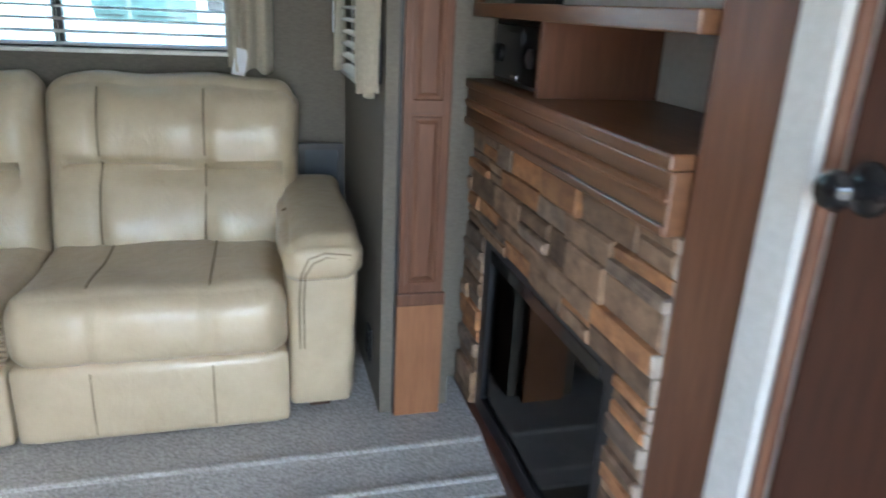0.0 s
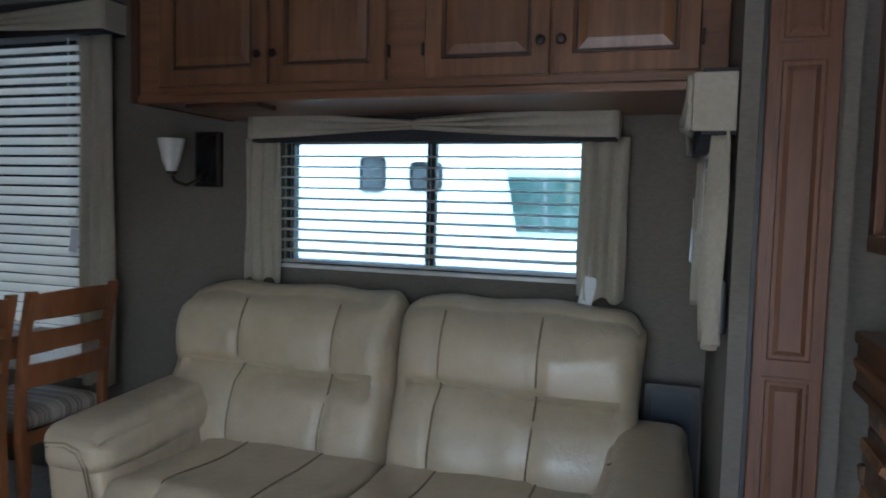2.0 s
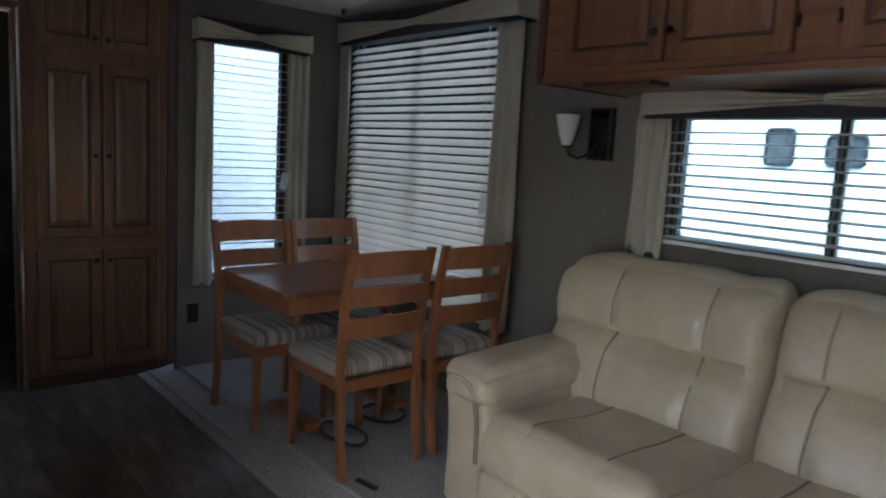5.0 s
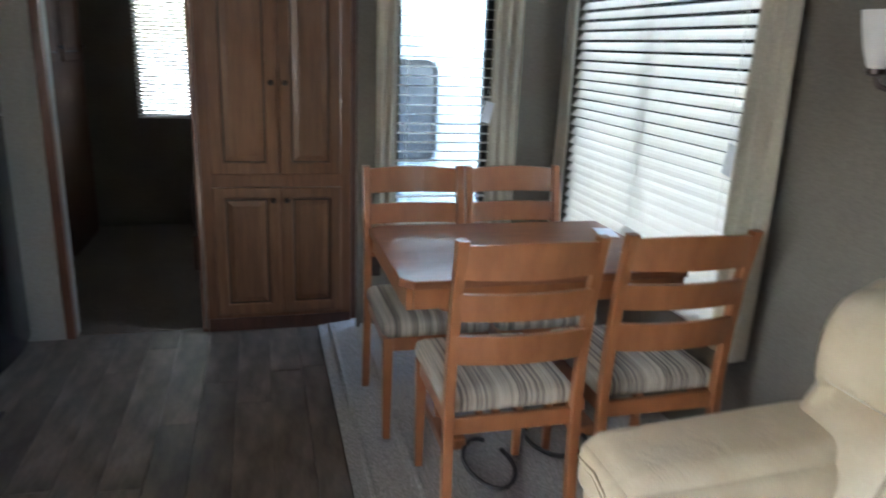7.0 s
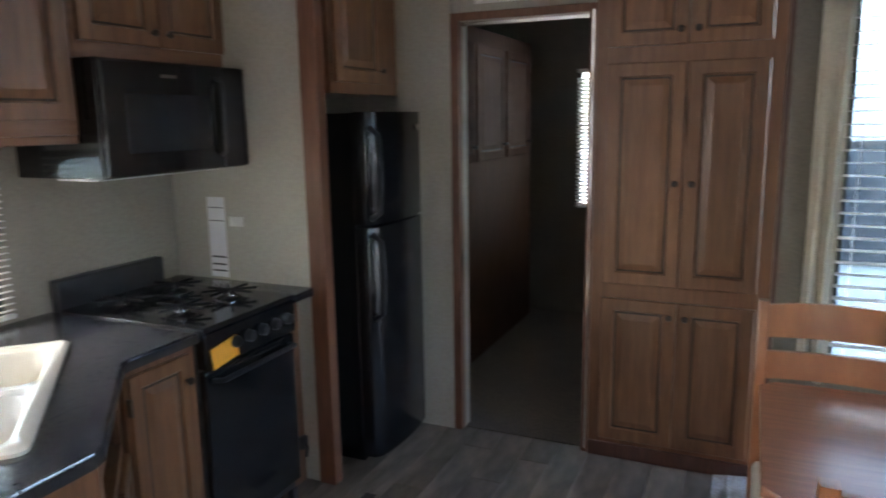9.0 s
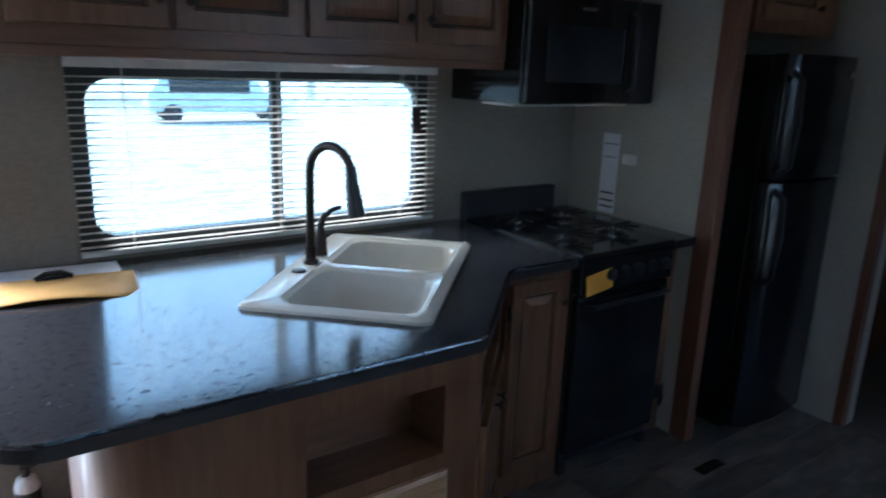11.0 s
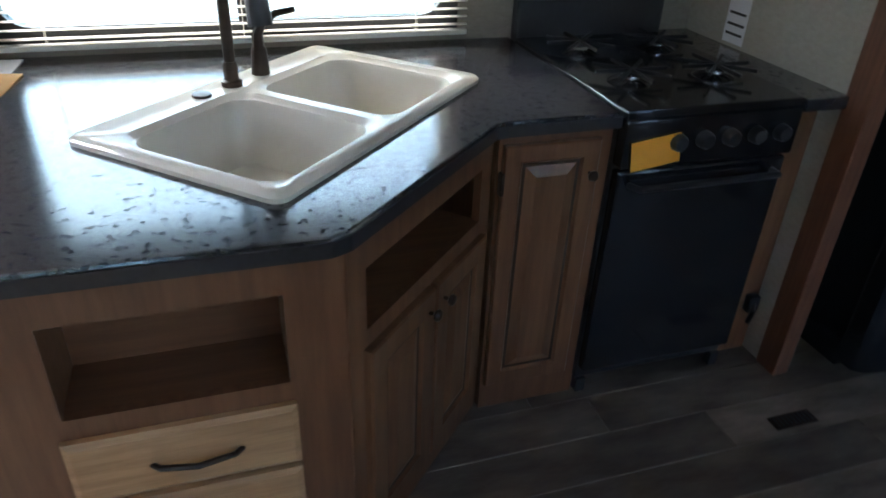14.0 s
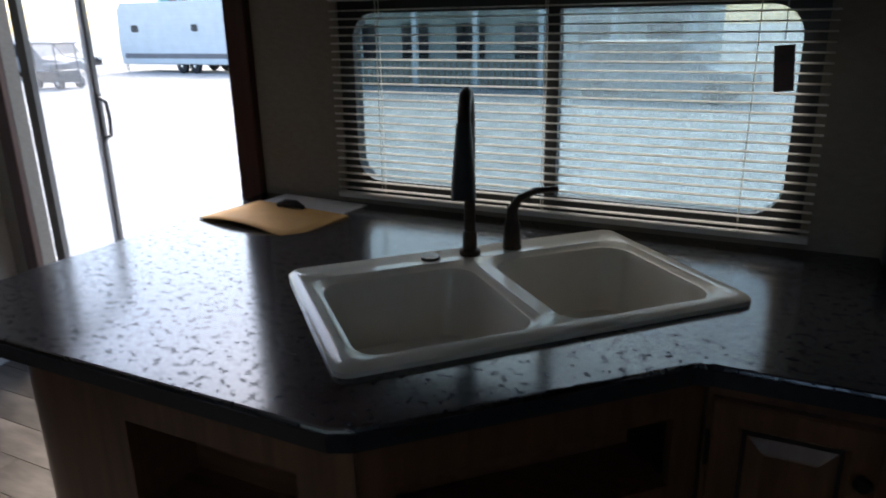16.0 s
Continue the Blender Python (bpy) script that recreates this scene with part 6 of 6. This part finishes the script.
def motorhome(x0, x1, y0, y1, h):
    """A parked motorhome that faces -y, with a tall raked windscreen above a short bonnet."""
    m = thing("motorhome", ((x0 + x1) / 2, (y0 + y1) / 2, GZ), "white motorhome with side mirrors and a tall windscreen coloured by a green reflection", "motorhome", "parked vehicles")
    w, mid = x1 - x0, (x0 + x1) / 2
    prof = [(y0 + 1.0, 0.45), (y1, 0.45), (y1, h - 0.2), (y1 - 0.2, h), (y0 + 0.7, h), (y0 + 0.35, h - 0.25), (y0 + 0.75, 1.75)]
    bm = bmesh.new()
    a = [bm.verts.new((x0, y, GZ + z)) for y, z in prof]
    b = [bm.verts.new((x1, y, GZ + z)) for y, z in prof]
    bm.faces.new(a)
    bm.faces.new(b[::-1])
    for k in range(len(prof)):
        bm.faces.new((a[k], a[(k + 1) % len(prof)], b[(k + 1) % len(prof)], b[k]))
    bmesh.ops.recalc_face_normals(bm, faces=bm.faces[:])
    bmesh.ops.bevel(bm, geom=bm.edges[:], offset=0.07, segments=2, affect="EDGES", profile=0.5)
    part("body", bm, rv_white, m)
    part("bonnet", bx(x0 + 0.12, x1 - 0.12, y0, y0 + 1.1, GZ + 0.5, GZ + 1.72, 0.12, 3), rv_white, m, "rounded white bonnet")
    # the windscreen's green is a reflection put into its base colour
    g = part("windscreen", xf(bx(-w / 2 + 0.18, w / 2 - 0.18, -0.02, 0.02, 0.0, 0.98, 0.015), pose(mid, y0 + 0.70, GZ + 1.80, 21, 0, 0)), mat("green_reflection_glass", (0.085, 0.15, 0.14), (0.05, 0.1, 0.095), 0.06), m, "dark glass with a green reflection in its colour")
    part("pillar", xf(bx(-0.03, 0.03, -0.032, 0.0, 0.0, 0.98, 0.008), pose(mid, y0 + 0.70, GZ + 1.80, 21, 0, 0)), rv_grey, g)
    for x in (mid - 0.45, mid + 0.45):
        part("wiper", xf(bx(-0.35, 0.35, -0.035, -0.021, 0.06, 0.08, 0.003), pose(x, y0 + 0.70, GZ + 1.80, 21, 0, 0)), black_frame, g)
    part("grille", bx(mid - 0.55, mid + 0.55, y0 - 0.02, y0 + 0.01, GZ + 0.75, GZ + 1.05, 0.01), rv_black, m)
    part("bumper", bx(x0 + 0.05, x1 - 0.05, y0 - 0.12, y0 + 0.1, GZ + 0.38, GZ + 0.6, 0.05), rv_grey, m)
    for s in (-1, 1):
        part("headlight", bx(mid + s * 0.8 - 0.14, mid + s * 0.8 + 0.14, y0 - 0.015, y0 + 0.02, GZ + 0.78, GZ + 1.0, 0.012), white_plastic, m)
        x = x0 if s < 0 else x1
        mr_ = part("mirror", bx(x + s * 0.12 - 0.12, x + s * 0.12 + 0.12, y0 + 0.25, y0 + 0.38, GZ + 1.95, GZ + 2.4, 0.04), rv_black, m)
        part("mirror_arm", tube([(x, y0 + 0.7, GZ + 2.1), (x + s * 0.1, y0 + 0.36, GZ + 2.1)], 0.03, 6), rv_black, mr_)
        for y in (y0 + 1.3, y1 - 1.0):
            part("wheel", xf(lathe(((0.2, -0.12), (0.38, -0.12), (0.4, 0), (0.38, 0.12), (0.2, 0.12)), 18), pose(x - s * 0.1, y, GZ + 0.4, 0, 90, 0)), tyre_mat, m, "", True)
    return m


motorhome(-2.75, -0.45, 11.6, 18.0, 3.2)
gc = thing("golf_cart", (25.0, -18.5, GZ), "dark golf cart parked on the gravel", "golf cart")
part("body", bx(24.2, 25.8, -19.05, -18.0, GZ + 0.25, GZ + 0.75, 0.08), rv_black, gc)
part("roof", bx(24.2, 25.7, -19.1, -17.95, GZ + 1.75, GZ + 1.83, 0.03), rv_black, gc)
for x in (24.3, 25.6):
    for y in (-19.0, -18.05):
        part("roof_post", bx(x - 0.02, x + 0.02, y - 0.02, y + 0.02, GZ + 0.7, GZ + 1.76), black_frame, gc)
        wheel(gc, x, y, 0.24, 0.18)
part("seat", bx(24.7, 25.2, -19.0, -18.05, GZ + 0.75, GZ + 1.0, 0.05), rv_grey, gc)

# office building with a porch, across the lot
rail_wood = mat("weathered_rail_wood", (0.42, 0.33, 0.22), (0.3, 0.23, 0.15), 0.8, (6, 6, 1), 4)
hb = thing("office_building", (8, -25, GZ), "pale office building with a porch and a teal metal roof", "building")
part("wall", bx(0.5, 18, -31, -25, GZ, GZ + 3.2), mat("grey_office_siding", (0.55, 0.55, 0.52), (0.48, 0.48, 0.45), 0.7, (0.3, 0.3, 9), 3), hb)
part("roof", prism([(0, -31.5), (18.5, -31.5), (18.5, -22.4), (0, -22.4)], GZ + 3.2, GZ + 3.6), teal_roof, hb)
for i in range(8):
    x = 0.7 + i * 2.45
    part("porch_post", bx(x - 0.09, x + 0.09, -22.8, -22.62, GZ, GZ + 3.2), white_plastic, hb)
    if i < 7:
        w = part("window", bx(x + 0.6, x + 1.8, -25.0, -24.95, GZ + 0.9, GZ + 2.3), rv_dark, hb)
        rail = part("porch_rail", bx(x + 0.09, x + 2.36, -22.75, -22.67, GZ + 0.95, GZ + 1.05), rail_wood, hb)
        for k in range(9):
            part("picket", bx(x + 0.25 + k * 0.24, x + 0.31 + k * 0.24, -22.73, -22.69, GZ + 0.1, GZ + 0.95), rail_wood, rail)
wh = thing("workshop_building", (34, -44, GZ), "pale workshop with a teal gable roof", "building")
part("wall", bx(26, 44, -50, -42, GZ, GZ + 4.0), rv_white, wh)
bm = bmesh.new()
a = [bm.verts.new((x, y, z)) for x, y, z in ((25.5, -41.5, GZ + 4), (44.5, -41.5, GZ + 4), (35, -41.5, GZ + 6.6), (25.5, -50.5, GZ + 4), (44.5, -50.5, GZ + 4), (35, -50.5, GZ + 6.6))]
for f in ((0, 1, 2), (3, 5, 4), (0, 2, 5, 3), (1, 4, 5, 2), (0, 3, 4, 1)):
    bm.faces.new([a[k] for k in f])
part("roof", bm, teal_roof, wh)


def tree(x, y, h, r):
    t = thing("tree", (x, y, GZ), "leafy green tree behind the lot", "tree", "trees round the lot")
    rng = random.Random(int(x * 31 + y * 17))
    limbs = [tube([(x, y, GZ), (x + 0.1, y, GZ + h * 0.3), (x, y + 0.1, GZ + h * 0.75)], 0.2, 8, [0.28, 0.2, 0.07])]
    for k in range(6):
        a = rng.uniform(0, 6.28)
        z = GZ + h * rng.uniform(0.3, 0.6)
        limbs.append(tube([(x, y, z), (x + math.cos(a) * r * 0.4, y + math.sin(a) * r * 0.4, z + h * 0.12), (x + math.cos(a) * r * 0.75, y + math.sin(a) * r * 0.75, z + h * 0.22)], 0.06, 6, [0.09, 0.05, 0.02]))
    part("trunk", join(*limbs), bark, t, "", True)
    vs, fs = [], []
    for k in range(1500):
        a, e = rng.uniform(0, 6.28), rng.uniform(-0.7, 1.57)
        rr = r * rng.uniform(0.35, 1.0) * (0.75 + 0.25 * math.sin(3 * a + 2 * e))
        c = Vector((x + math.cos(a) * math.cos(e) * rr, y + math.sin(a) * math.cos(e) * rr, GZ + h * 0.64 + math.sin(e) * rr * 1.15))
        s = rng.uniform(0.12, 0.3)
        d1 = Vector((rng.uniform(-1, 1), rng.uniform(-1, 1), rng.uniform(-1, 1))).normalized() * s
        d2 = d1.orthogonal().normalized() * s * 0.6
        i = len(vs)
        vs += [c - d1, c + d2, c + d1, c - d2]
        fs.append((i, i + 1, i + 2, i + 3))
    me = bpy.data.meshes.new("crown")
    me.from_pydata([v - ORG[t.name] for v in vs], [], fs)
    me.materials.append(leaf_mat)
    o = new("crown", me)
    o.parent = t


for x, y, h, r in ((3.5, 21, 8, 2.6), (7, 24, 9, 3.2), (12, 26, 10, 3.6), (0, 27, 9, 3), (-8, 26, 10, 3.5), (42, -62, 13, 5), (30, -60, 12, 5), (54, -58, 12, 5), (10, -46, 10, 4), (-6, -42, 11, 4.2), (-20, -40, 11, 4.4), (4, -40, 10, 3.8), (-14, -46, 12, 4.5), (40, -40, 11, 4)):
    tree(x, y, h, r)

# ---- floor planks ----
rng = random.Random(5)
PW = 0.152
fl = thing("floor", (-1.2, 0.6, -0.012), "grey-brown wood-look plank floor", "floor", kind="structure")
meshes = {}
row = 0
y = -0.598
while y < 1.795:
    y1 = min(y + PW, 1.797)
    x = -3.915 - rng.uniform(0.1, 1.1)
    while x < 1.5:
        L = 1.22
        a, b = max(x, -3.938), min(x + L, 1.548)
        if b - a > 0.03:
            key = (round(b - a, 3), round(y1 - y, 3))
            if key not in meshes:
                meshes[key] = mesh_of(bx(0, b - a - 0.0015, 0, y1 - y - 0.0015, 0, 0.0118, 0.0012, 1), "plank", plank_mat)
            o = new("plank", meshes[key])
            o.parent = fl
            o.location = Vector((a, y, -0.0119)) - Vector((-1.2, 0.6, -0.012))
        x += L
    y += PW
    row += 1

# ---- ledge stones round the fireplace ----
sf = thing("stone_facing", (0.9, 1.8, 0.02), "brown and rust stacked ledge stone facing", "stone facing", kind="structure")
rng = random.Random(11)


def stone(y0, y1, z0, z1, proud):
    bm = bx(0.93 - proud, 0.929, y0 + 0.0015, y1 - 0.0015, z0 + 0.001, z1 - 0.001, 0)
    bmesh.ops.bevel(bm, geom=[e for e in bm.edges if e.verts[0].co.x < 0.92 and e.verts[1].co.x < 0.92], offset=0.006, segments=1, affect="EDGES", profile=0.5)
    for v in bm.verts:
        if v.co.x < 0.925:
            v.co += Vector((rng.uniform(-0.004, 0.004), rng.uniform(-0.002, 0.002), rng.uniform(-0.002, 0.002)))
    part("stone", bm, rng.choice((stone_mat, stone_mat, stone_grey, stone_rust)), sf)
    if y0 < 1.2:
        raw = bx(0.93 - proud + 0.003, 0.929, 1.186, 1.1955, z0 + 0.002, z1 - 0.002, 0.002, 1)
        for v in raw.verts:
            v.co += Vector((rng.uniform(-0.003, 0.003), 0, rng.uniform(-0.002, 0.002)))
        part("cut_end", raw, raw_cast, sf, "pale raw cut end of a stone")


def stone_area(ya, yb, za, zb):
    z = za
    while z < zb - 0.012:
        h = min(rng.uniform(0.042, 0.082), zb - z)
        if zb - z - h < 0.02:
            h = zb - z
        y = ya - rng.uniform(0, 0.05)
        while y < yb:
            L = rng.uniform(0.11, 0.30)
            a, b = max(y, ya), min(y + L, yb)
            if yb - b < 0.03:
                b = yb
            if b - a > 0.012:
                if h > 0.058 and rng.random() < 0.4:
                    q = z + h * rng.uniform(0.4, 0.6)
                    stone(a, b, z, q, rng.uniform(0.034, 0.052))
                    stone(a, b, q, z + h, rng.uniform(0.034, 0.052))
                else:
                    stone(a, b, z, z + h, rng.uniform(0.034, 0.054))
            y = b if b == yb else y + L
        z += h


stone_area(1.195, 2.415, 0.665, 1.0)
stone_area(2.225, 2.415, 0.01, 0.665)
stone_area(1.195, 1.33, 0.01, 0.665)
st("hearth_trim", bx(0.87, 0.93, 1.2, 2.415, 0.0, 0.045, 0.005), dark_wood, "thin dark wooden hearth trim", "trim")
